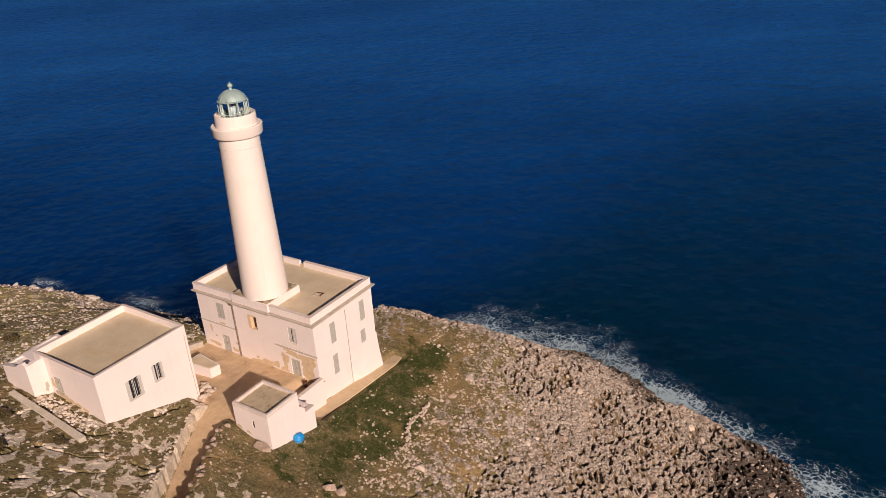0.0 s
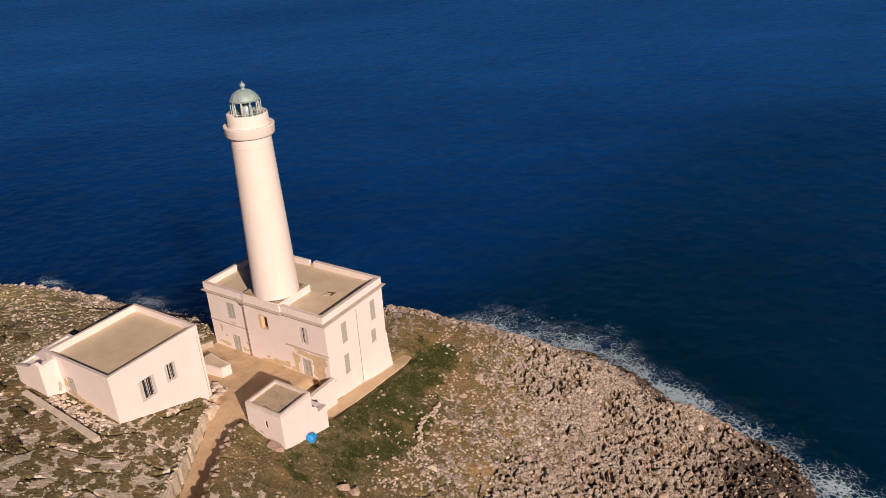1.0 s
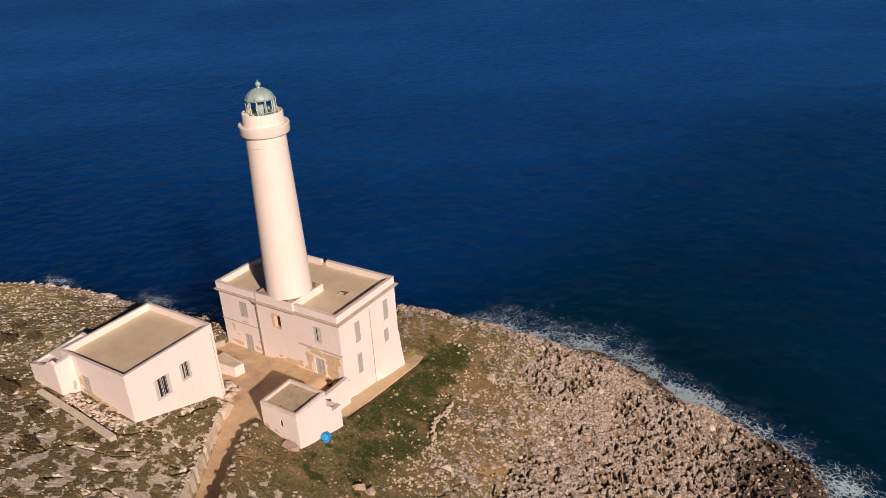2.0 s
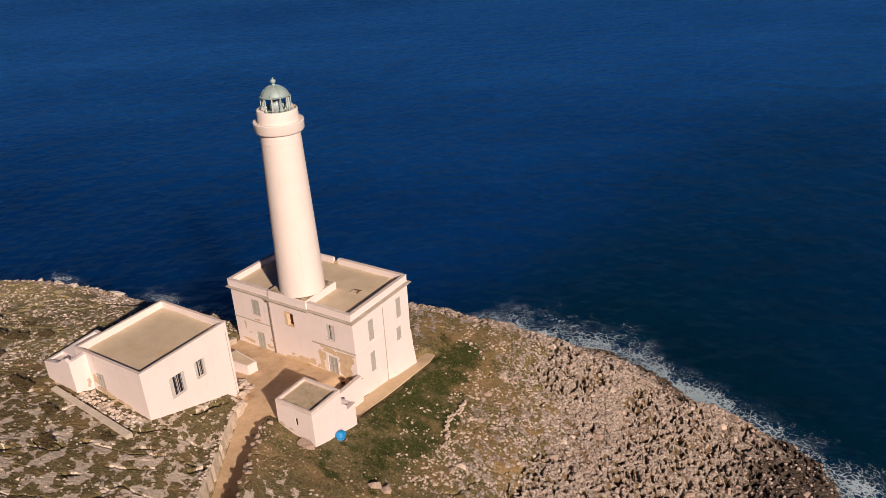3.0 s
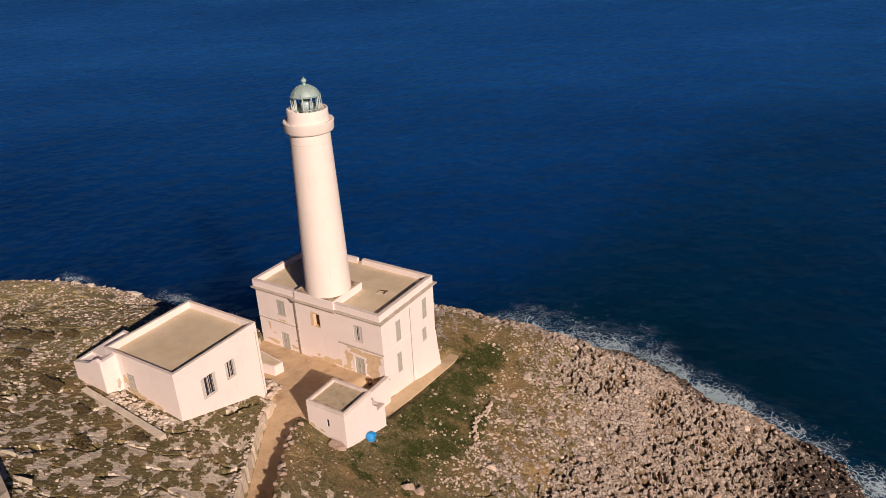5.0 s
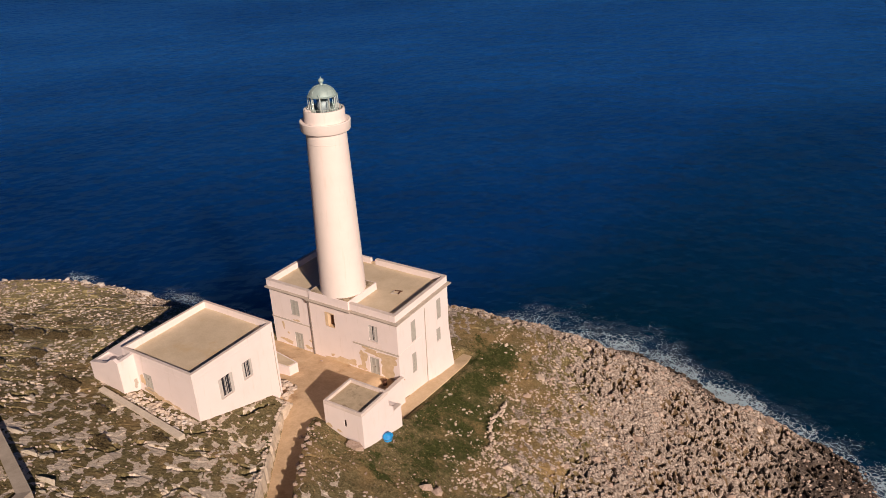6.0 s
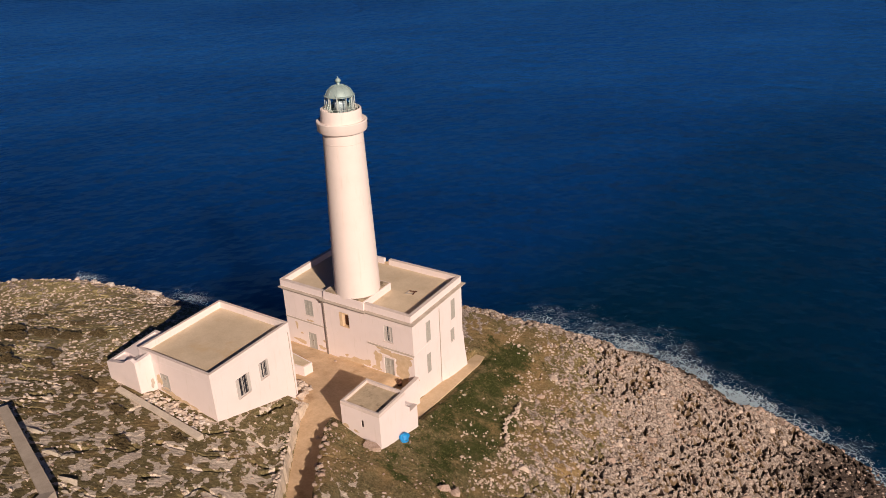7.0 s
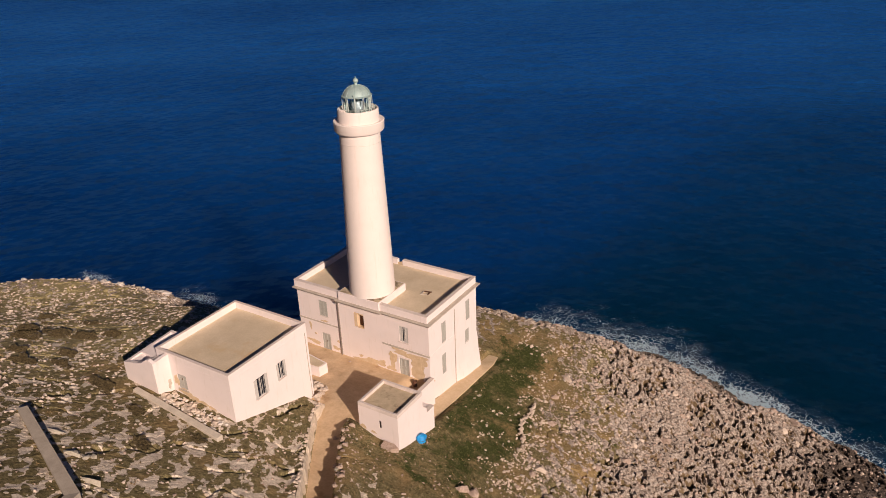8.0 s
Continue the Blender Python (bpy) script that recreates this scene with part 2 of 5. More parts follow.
def sea_material():
    """Deep water with wind ripples of several lengths; lacy foam where the sheet's 'foam' value is high."""
    m, n, l, b = node_mat("sea_water", 0.24, 0.48)
    b.inputs["IOR"].default_value = 1.333
    b.inputs["Specular Tint"].default_value = (0.08, 0.45, 1.0, 1)
    p = position(n)
    mp = n.new("ShaderNodeMapping")
    mp.inputs["Rotation"].default_value = (0, 0, radians(-40))
    l.new(p, mp.inputs["Vector"])
    q = mp.outputs[0]
    cross = n.new("ShaderNodeMapping")
    cross.inputs["Rotation"].default_value = (0, 0, radians(-12))
    l.new(p, cross.inputs["Vector"])
    w1 = noise_tex(n, l, q, 0.05, 4, 0.55, (0.9, 1.1, 1))
    w2 = noise_tex(n, l, q, 0.13, 2, 0.5, (0.85, 1.1, 1))
    w3 = noise_tex(n, l, q, 0.45, 2, 0.5, (0.9, 1.1, 1))
    w4 = noise_tex(n, l, cross.outputs[0], 0.21, 2, 0.5, (0.9, 1.1, 1))
    h = maths(n, l, "ADD", maths(n, l, "MULTIPLY", w1, 2.6), maths(n, l, "MULTIPLY", w2, 5.0))
    h = maths(n, l, "ADD", h, maths(n, l, "ADD", maths(n, l, "MULTIPLY", w3, 0.55), maths(n, l, "MULTIPLY", w4, 2.6)))
    patch = noise_tex(n, l, q, 0.012, 4, 0.5, (0.6, 1.2, 1))
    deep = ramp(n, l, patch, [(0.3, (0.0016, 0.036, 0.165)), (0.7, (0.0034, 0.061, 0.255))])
    # sky reflection of the far water painted in: base colour paler and bluer offshore
    deep = mix(n, l, attr(n, "far_sheen"), deep, ramp(n, l, patch, [(0.3, (0.006, 0.078, 0.315)), (0.7, (0.012, 0.120, 0.43))]))
    # water darker and less blue towards the shore
    near = attr(n, "inshore_tone")
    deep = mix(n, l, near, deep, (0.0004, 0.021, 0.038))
    foam = attr(n, "foam")
    deep = mix(n, l, maths(n, l, "MULTIPLY", foam, 0.7), deep, (0.006, 0.060, 0.17))
    wn3 = add(n, "ShaderNodeTexNoise", Scale=0.5, Detail=4.0, Roughness=0.6)
    l.new(p, wn3.inputs["Vector"])
    vm = n.new("ShaderNodeVectorMath")
    vm.operation = "MULTIPLY_ADD"
    l.new(wn3.outputs["Color"], vm.inputs[0])
    vm.inputs[1].default_value = (1.3, 1.3, 0)
    l.new(p, vm.inputs[2])
    # a net of froth: thin walls between bubbles-shaped cells of two sizes
    webs = []
    for size, wide in ((1.5, 0.17), (3.6, 0.24)):
        web = n.new("ShaderNodeTexVoronoi")
        web.feature = "DISTANCE_TO_EDGE"
        web.inputs["Scale"].default_value = size
        l.new(vm.outputs[0], web.inputs["Vector"])
        webs.append(maths(n, l, "SUBTRACT", 1.0, maths(n, l, "DIVIDE", web.outputs["Distance"], wide), True))
    lace = maths(n, l, "SUBTRACT", maths(n, l, "ADD", maths(n, l, "MULTIPLY", webs[0], 0.14), maths(n, l, "MULTIPLY", webs[1], 0.12)), 0.055)
    big = noise_tex(n, l, p, 0.28, 6, 0.66)
    amount = maths(n, l, "ADD", maths(n, l, "MULTIPLY", lace, 4.6), maths(n, l, "MULTIPLY", maths(n, l, "SUBTRACT", big, 0.50), 2.4))
    amount = maths(n, l, "ADD", amount, maths(n, l, "SUBTRACT", maths(n, l, "MULTIPLY", foam, 1.15), 0.70))
    white = ramp(n, l, amount, [(0.27, (0, 0, 0)), (0.68, (1, 1, 1))])
    white = mix(n, l, ramp(n, l, foam, [(0.02, (0, 0, 0)), (0.12, (1, 1, 1))]), (0, 0, 0), white)
    l.new(mix(n, l, white, deep, (0.70, 0.90, 1.0)), b.inputs["Base Color"])
    l.new(mix(n, l, white, (0.3, 0.3, 0.3), (0.9, 0.9, 0.9)), b.inputs["Roughness"])
    bump(n, l, b, h, 0.7, 1.0)
    # light wanders for metres inside the water before it comes out again
    b.subsurface_method = "BURLEY"
    b.inputs["Subsurface Weight"].default_value = 1.0
    b.inputs["Subsurface Radius"].default_value = (1.0, 1.0, 1.0)
    b.inputs["Subsurface Scale"].default_value = 70.0
    return m


GROUND, SEA = ground_material(), sea_material()


# ---- mesh helpers ----
def mesh_object(name, bm, material, parent=None, label=""):
    bmesh.ops.recalc_face_normals(bm, faces=bm.faces)
    me = bpy.data.meshes.new(name)
    bm.to_mesh(me)
    bm.free()
    me.materials.append(material)
    ob = new(name, me)
    ob.parent = parent
    if label:
        ob["label"] = label
    return ob


def part(name, bm, material, parent, label=""):
    return mesh_object(name, bm, material, parent, label)


def thing(name, label, category, group="", kind=""):
    return tagged(new(name), label, category, group, kind)


def box(bm, x0, x1, y0, y1, z0, z1, bevel=0.0):
    r = bmesh.ops.create_cube(bm, size=1)["verts"]
    bmesh.ops.scale(bm, vec=(x1 - x0, y1 - y0, z1 - z0), verts=r)
    bmesh.ops.translate(bm, vec=((x0 + x1) / 2, (y0 + y1) / 2, (z0 + z1) / 2), verts=r)
    if bevel:
        es = list({e for v in r for e in v.link_edges})
        bmesh.ops.bevel(bm, geom=es, offset=bevel, segments=2, profile=0.6, affect="EDGES")
    return bm


def boxes(*dims, bevel=0.0):
    bm = bmesh.new()
    for d in dims:
        box(bm, *d, bevel=bevel)
    return bm


def prism(points, z0, z1):
    """An upright prism over a plan of corner points; z1 may be one height or a height a corner."""
    bm = bmesh.new()
    tops = z1 if isinstance(z1, (list, tuple)) else [z1] * len(points)
    lo = [bm.verts.new((x, y, z0)) for x, y in points]
    hi = [bm.verts.new((x, y, z)) for (x, y), z in zip(points, tops)]
    bm.faces.new(lo[::-1])
    bm.faces.new(hi)
    for i in range(len(points)):
        j = (i + 1) % len(points)
        bm.faces.new((lo[i], lo[j], hi[j], hi[i]))
    return bm


def turned(profile, cx, cy, segments=64):
    """A body of revolution about the upright line through (cx, cy), from (radius, height) pairs, closed at both ends."""
    bm = bmesh.new()
    rings = []
    for r, z in profile:
        if r < 1e-4:
            rings.append([bm.verts.new((cx, cy, z))])
        else:
            rings.append([bm.verts.new((cx + r * math.cos(a), cy + r * math.sin(a), z)) for a in (2 * math.pi * i / segments for i in range(segments))])
    for a, b in zip(rings, rings[1:]):
        for i in range(segments):
            j = (i + 1) % segments
            q = [a[i % len(a)], a[j % len(a)], b[j % len(b)], b[i % len(b)]]
            q = list(dict.fromkeys(q))
            if len(q) > 2:
                bm.faces.new(q)
    return bm


def smooth(ob, angle=40):
    for f in ob.data.polygons:
        f.use_smooth = True
    ob.data.set_sharp_from_angle(angle=radians(angle))
    return ob


def wall_mesh(axis, outer, inner, u0, u1, z0, z1, openings=()):
    """A thick wall whose faces lie at outer and inner on the axis ('x' or 'y'); openings (u0, u1, z0, z1) go right through it."""
    bm = bmesh.new()
    us = sorted({u0, u1, *[o[0] for o in openings], *[o[1] for o in openings]})
    zs = sorted({z0, z1, *[o[2] for o in openings], *[o[3] for o in openings]})
    cache = {}

    def v(u, z, d):
        k = (round(u, 4), round(z, 4), d)
        if k not in cache:
            cache[k] = bm.verts.new((d, u, z) if axis == "x" else (u, d, z))
        return cache[k]

    def solid(i, k):
        if not (0 <= i < len(us) - 1 and 0 <= k < len(zs) - 1):
            return False
        u, z = (us[i] + us[i + 1]) / 2, (zs[k] + zs[k + 1]) / 2
        return not any(o[0] < u < o[1] and o[2] < z < o[3] for o in openings)

    for i in range(len(us) - 1):
        for k in range(len(zs) - 1):
            if not solid(i, k):
                continue
            a, b, c, d = us[i], us[i + 1], zs[k], zs[k + 1]
            for s in (outer, inner):
                bm.faces.new((v(a, c, s), v(b, c, s), v(b, d, s), v(a, d, s)))
            for di, dk, p, q in ((-1, 0, (a, c), (a, d)), (1, 0, (b, c), (b, d)), (0, -1, (a, c), (b, c)), (0, 1, (a, d), (b, d))):
                if not solid(i + di, k + dk):
                    bm.faces.new((v(*p, outer), v(*q, outer), v(*q, inner), v(*p, inner)))
    return bm


def tube(points, radius, sides=8):
    bm = bmesh.new()
    pts = [Vector(p) for p in points]
    rings = []
    for i, p in enumerate(pts):
        d = (pts[min(i + 1, len(pts) - 1)] - pts[max(i - 1, 0)]).normalized()
        s = d.orthogonal().normalized()
        t = d.cross(s)
        rings.append([bm.verts.new(p + radius * (s * math.cos(a) + t * math.sin(a))) for a in (2 * math.pi * k / sides for k in range(sides))])
    for a, b in zip(rings, rings[1:]):
        for k in range(sides):
            bm.faces.new((a[k], a[(k + 1) % sides], b[(k + 1) % sides], b[k]))
    bm.faces.new(rings[0][::-1])
    bm.faces.new(rings[-1])
    return bm


def oriented(axis, d0, d1, u0, u1, z0, z1):
    """Box dimensions for a piece that lies in a wall of that axis."""
    lo, hi = min(d0, d1), max(d0, d1)
    return (lo, hi, u0, u1, z0, z1) if axis == "x" else (u0, u1, lo, hi, z0, z1)


# ---- the lie of the land ----
def hash2(i, j, seed):
    h = (i.astype(np.int64) * 374761393 + j.astype(np.int64) * 668265263 + seed * 974711) & 0xFFFFFFFF
    h = ((h ^ (h >> 13)) * 1274126177) & 0xFFFFFFFF
    return ((h ^ (h >> 16)) & 0xFFFF) / 65535.0


def value_noise(x, y, seed):
    i, j = np.floor(x), np.floor(y)
    u, v = x - i, y - j
    u, v = u * u * u * (u * (u * 6 - 15) + 10), v * v * v * (v * (v * 6 - 15) + 10)
    a, b = hash2(i, j, seed), hash2(i + 1, j, seed)
    c, d = hash2(i, j + 1, seed), hash2(i + 1, j + 1, seed)
    return (a + (b - a) * u) * (1 - v) + (c + (d - c) * u) * v


def fbm(x, y, seed, octaves=4, gain=0.5):
    total, amp, norm = 0.0, 1.0, 0.0
    for o in range(octaves):
        k = 2.03 ** o
        total = total + amp * value_noise(x * k + 17.3 * o, y * k - 9.1 * o, seed + o)
        norm += amp
        amp *= gain
    return total / norm


def cells(x, y, seed):
    """Distance to the nearest and to the second nearest of scattered points, one to a unit square, and a value of the nearest."""
    i, j = np.floor(x), np.floor(y)
    f1, f2, val = np.full(x.shape, 9.0), np.full(x.shape, 9.0), np.zeros(x.shape)
    for di in (-1, 0, 1):
        for dj in (-1, 0, 1):
            ci, cj = i + di, j + dj
            d = np.hypot(ci + hash2(ci, cj, seed) - x, cj + hash2(ci, cj, seed + 1) - y)
            nearer = d < f1
            f2 = np.where(nearer, f1, np.minimum(f2, d))
            val = np.where(nearer, hash2(ci, cj, seed + 2), val)
            f1 = np.where(nearer, d, f1)
    return f1, f2, val


def ease(a, b, x):
    t = np.clip((x - a) / (b - a), 0, 1)
    return t * t * (3 - 2 * t)


COAST_X = [-140, -110, -85, -67, -56, -50, -46.2, -43, -38.6, -35.5, -33, -31, -29, -25, -20, -16, -11, -7.5, -3.6, 2, 7, 11.6, 16, 23, 27, 31, 36, 40, 50, 70, 140]
COAST_Y = [-42, -25, -14.5, -6.2, -0.7, 1.9, 4.4, 2.8, 1.0, 1.3, 6.5, 8.6, 8.0, 6.8, 9, 11.5, 15.5, 19.5, 21.5, 22.9, 23.5, 24.4, 25, 26.4, 28.2, 29.2, 29.6, 28.6, 24, 8, -60]
PATH_Y = [-60, -34, -27, -24, -19.5, -14.5, -11, -7.5, -5]
PATH_X = [27, 13.3, 7.6, 5.3, 2.1, -1.5, -3.8, -5.2, -5.6]


def coast(x):
    return np.interp(x, COAST_X, COAST_Y)


def brink(x, y):
    """The ragged upper edge of the cliff."""
    return coast(x) + (fbm(x * 0.16, y * 0.05, 5, 4) - 0.4) * 3.0 - 1.1 * ease(-26, -34, x) + 2.2 * ease(-41, -44, x) * ease(-55, -51, x)


def cliff_fall(x):
    """How steeply the cliff falls to the sea, in metres for each metre."""
    return 0.74 - 0.14 * ease(2, 14, x)


def broad(x, y):
    """The smooth slope: high by the camera, falling to the sea."""
    x = np.where(x < -48, -48 + (x + 48) * 0.45, x)
    y = np.where(y < -36, -36 + (y + 36) * 0.3, y)
    lift = 1.0 * np.exp(-(((x - 11) / 8) ** 2 + ((y - 22) / 5) ** 2)) + 1.6 * np.exp(-(((x + 53) / 5) ** 2 + ((y + 2) / 5) ** 2)) - 1.0 * np.exp(-(((x + 44) / 5) ** 2 + ((y - 6) / 5) ** 2)) - 3.6 * np.exp(-(((x + 29) / 11) ** 2 + ((y - 8) / 5) ** 2)) + 1.2 * np.exp(-(((x + 25.5) / 7) ** 2 + ((y + 8.5) / 7) ** 2)) + 2.6 * np.exp(-(((x - 43) / 8) ** 2 + ((y - 24) / 9) ** 2))
    lift = lift + 0.2 * np.exp(-(((x + 29.5) / 4.5) ** 2 + ((y + 1) / 4) ** 2)) - 0.6 * np.exp(-(((x + 36) / 4.5) ** 2 + ((y - 1.5) / 3.5) ** 2)) + 0.5 * np.exp(-(((x + 49) / 4.5) ** 2 + ((y - 1.5) / 3.5) ** 2))
    lift = lift + 1.4 * np.exp(-(((x - 41) / 6) ** 2 + ((y - 17) / 9) ** 2))
    return lift - 1.407 - 0.1904 * x - 0.2013 * y - 0.004344 * x * x + 0.000695 * x * y + 0.003988 * y * y


def path_side(x, y):
    """Metres to the right of the middle of the footpath."""
    return (x - np.interp(y, PATH_Y, PATH_X)) * 0.80


def path_height(y):
    return np.interp(y, [-40, -24, -20, -15, -11, -8, -4, 0], [6.5, 2.8, 2.0, 1.4, 1.3, 1.3, 0.7, 0.0])


def yard_height(x, y):
    """The earth of yard and footpath, sunk a little behind the yard wall."""
    return path_height(y) - 0.55 * ease(-3.2, -1.6, x) * ease(-5.6, -4.2, y) * ease(0.2, -1.2, y)


def zones(x, y):
    """How rocky and how green the land is at a place."""
    c = coast(x)
    wob = (fbm(x * 0.11, y * 0.11, 31, 4) - 0.5) * 9
    shore = (0.33 + 0.67 * ease(9, 20, x + 0.15 * (y - 4) + wob)) * ease(6.6, 11.5, x + 0.33 * (y - 4) + wob * 0.6) * ease(-16, -6, y + 0.3 * x + wob)
    rim = ease(-3.2, -0.6, y - c + wob * 0.25)
    left = (0.54 - 0.13 * ease(-19, -27, x + 0.35 * (y + 16) + wob * 0.5)) * ease(-4, -9, x - 0.2 * (y + 12) + wob * 0.3)
    middle = 0.50 * ease(-11.5, -16, y + wob * 0.2)
    rock = np.maximum(np.maximum(shore, rim), np.maximum(left, middle))
    g = np.exp(-(((x - 3.6) / 2.6) ** 2 + ((y - 6.5) / 6.0) ** 2)) * 1.05
    g += np.exp(-(((x - 2.6) / 3.0) ** 2 + ((y - 14.0) / 2.3) ** 2))
    g += np.exp(-(((x - 7.6) / 1.9) ** 2 + ((y - 1.2) / 3.4) ** 2)) * 1.05
    g += np.exp(-(((x - 6.5) / 3.6) ** 2 + ((y + 5.5) / 3.6) ** 2)) * 0.75
    g += np.exp(-(((x - 3.4) / 1.6) ** 2 + ((y - 0.5) / 3.0) ** 2)) * 0.7
    g += 0.30 * np.exp(-(((x - 5) / 6.0) ** 2 + ((y + 12) / 4.0) ** 2))
    g += 0.25 * np.exp(-(((x + 24) / 6.0) ** 2 + ((y - 2) / 5.0) ** 2))
    rock = rock * (1 - 0.75 * np.clip(g, 0, 1))
    return np.clip(rock, 0, 1), np.clip(g, 0, 1)


CREVICES = [[(-22.6, -25.1), (-21.4, -23.9), (-20.0, -23.4), (-19.0, -23.0), (-18.5, -25.3)], [(-19.2, -25.9), (-18.4, -25.3), (-17.4, -23.0), (-17.1, -20.9), (-17.1, -19.8)], [(-7.7, -23.2), (-6.6, -22.9), (-5.1, -21.2), (-4.3, -20.3), (-2.8, -19.2), (-1.7, -18.7)], [(-6.9, -19.3), (-6.2, -17.4)], [(-4.5, -26.8), (-3.9, -26.0)], [(-7.1, -14.2), (-6.9, -12.3), (-6.6, -10.5)], [(-1.0, -19.5), (-0.8, -18.6)]]


def crevice(x, y):
    """Depth of the long open joints in the karst beside the store house, one where deepest."""
    near = np.full(x.shape, 9.0)
    wx, wy = x + (fbm(x * 0.8, y * 0.8, 61, 3) - 0.5) * 0.9, y + (fbm(x * 0.8, y * 0.8, 62, 3) - 0.5) * 0.9
    for line in CREVICES:
        for (ax, ay), (bx, by) in zip(line, line[1:]):
            ux, uy = bx - ax, by - ay
            t = np.clip(((wx - ax) * ux + (wy - ay) * uy) / (ux * ux + uy * uy), 0, 1)
            near = np.minimum(near, np.hypot(wx - ax - t * ux, wy - ay - t * uy))
    return ease(0.24, 0.12, near) * ease(0.30, 0.42, fbm(x * 0.6, y * 0.6, 63, 2))


def land(x, y):
    """Height, and the values that the ground's material uses."""
    x, y = np.asarray(x, float), np.asarray(y, float)
    c = brink(x, y)
    d = y - c
    z = broad(x, np.minimum(y, c)) - cliff_fall(x) * np.maximum(d, 0) - 0.6 * ease(0, 2.0, d)
    rock, green = zones(x, y)
    # relief of the stone: a jagged coast, flat bedded ledges inland
    wx, wy = x + (fbm(x * 0.9, y * 0.9, 11, 3) - 0.5) * 1.3, y + (fbm(x * 0.9, y * 0.9, 12, 3) - 0.5) * 1.3
    f1, f2, val = cells(wx * 1.25, wy * 1.4, 3)
    g1, g2, gal = cells(wx * 2.3, wy * 2.6, 7)
    jag = 0.14 * (np.clip((f2 - f1) * 2.2, 0, 1) * (0.35 + 0.65 * val) - 0.4) + 0.16 * (np.clip((g2 - g1) * 2.5, 0, 1) * gal - 0.3)
    jag = jag + 0.22 * (fbm(x * 1.7, y * 1.7, 45, 3) - 0.5) + 0.5 * (fbm(x * 0.33, y * 0.33, 46, 2) - 0.5)
    p1, p2, pal = cells(wx * 1.05 + 5, wy * 0.85 + wx * 0.25, 19)
    q1, q2, qal = cells(wx * 1.9 + 9, wy * 1.6, 23)
    holed = ease(0.36, 0.56, fbm(x * 0.21, y * 0.21, 47, 3))
    pit = 0.55 * ease(0.37, 0.24, p1) * (pal > 0.36) * holed + 0.42 * ease(0.40, 0.25, q1) * (qal > 0.3) * (0.25 + 0.75 * holed)
    outer = ease(17, 25, x)
    pit, jag = pit * (1 + 0.5 * outer), jag * (1 - 0.35 * outer)
    a, b = x * 0.85 + y * 0.53, -x * 0.53 + y * 0.85
    s1, s2, sal = cells(a * 0.8 + fbm(x * 0.5, y * 0.5, 21, 3), b * 0.9 + fbm(x * 0.5, y * 0.5, 22, 3), 13)
    bed = 0.04 * (np.clip((s2 - s1) * 3.0, 0, 1) * sal - 0.3) + 0.05 * (np.clip((g2 - g1) * 2.5, 0, 1) * gal - 0.3)
    c1, c2, _ = cells(a * 0.16 + 0.7 * fbm(x * 0.4, y * 0.4, 27, 3), b * 0.36 + 0.7 * fbm(x * 0.4, y * 0.4, 28, 3), 17)
    cleft = ease(0.07, 0.015, c2 - c1) * ease(0.46, 0.56, fbm(x * 0.23, y * 0.23, 29, 2))
    coastal = ease(0.545, 0.80, rock)
    soft = (fbm(x * 0.6, y * 0.6, 51, 4) - 0.5) * 0.35
    relief = coastal * (jag - pit) + (1 - coastal) * np.clip(rock * 2.2, 0, 1) * bed + (1 - rock) * soft * 0.6
    roughen = 1 + 0.5 * ease(0.5, 5, d)
    # levelled ground round the houses and the sunken footpath
    px = path_side(x, y)
    on_path = ease(1.28, 1.05, np.abs(px)) * ease(-5, -7, y)
    yard = ease(-12.6, -11.6, x) * ease(-0.02, -0.3, x) * ease(-9.6, -8.6, y) * ease(2.0, 1.0, y)
    yard = np.maximum(yard, ease(-17.5, -16.2, x) * ease(-8, -11, x) * ease(-5.5, -4.5, y) * ease(2.0, 1.0, y))
    level = np.maximum(on_path, yard)
    out = np.interp(y, [-4.2, 11], [1.5, 0.85])
    walk_strip = ease(-0.8, -0.4, x) * ease(out + 1.1, out + 0.1, x) * ease(-3.4, -2.6, y) * ease(12.6, 11.9, y)
    under = ease(-16.0, -15.2, x) * ease(-8.2, -9.0, x) * ease(-17.0, -16.0, y) * ease(-8.4, -9.4, y)
    mound = 0.5 * np.exp(-(((px - 2.1) / 1.0) ** 2)) * ease(-8.5, -10.5, y) - 0.5 * np.exp(-(((px + 2.4) / 1.5) ** 2)) * ease(-12, -17, y)
    z = z + mound * (1 - level)
    z = z * (1 - level) + (yard_height(x, y) - 0.10) * level
    z = z * (1 - walk_strip) + (strip_height(y) - 0.05) * walk_strip
    z = z - under * 1.2
    joints = 0.8 * crevice(x, y) + 0.34 * cleft * (1 - coastal) * np.clip(rock * 2.2, 0, 1)
    fine = ease(-46, -40, y) * ease(48, 43, x) * ease(-80, -70, x)
    z = z + (relief * roughen - joints - 0.32 * coastal) * fine * (1 - level) * (1 - walk_strip)
    wet = ease(SEA_Z + 3.2, SEA_Z + 1.0, z + (fbm(x * 0.4, y * 0.4, 61, 3) - 0.5) * 3) * 0.85
    return z, rock * (1 - level), green * (1 - level), wet, np.clip(relief, -0.6, 0.6)


def strip_height(y):
    return np.interp(y, [-4, -1, 4.7, 12], [-1.72, -2.10, -2.85, -3.65])


def height(x, y):
    return float(land(np.array([x]), np.array([y]))[0][0])


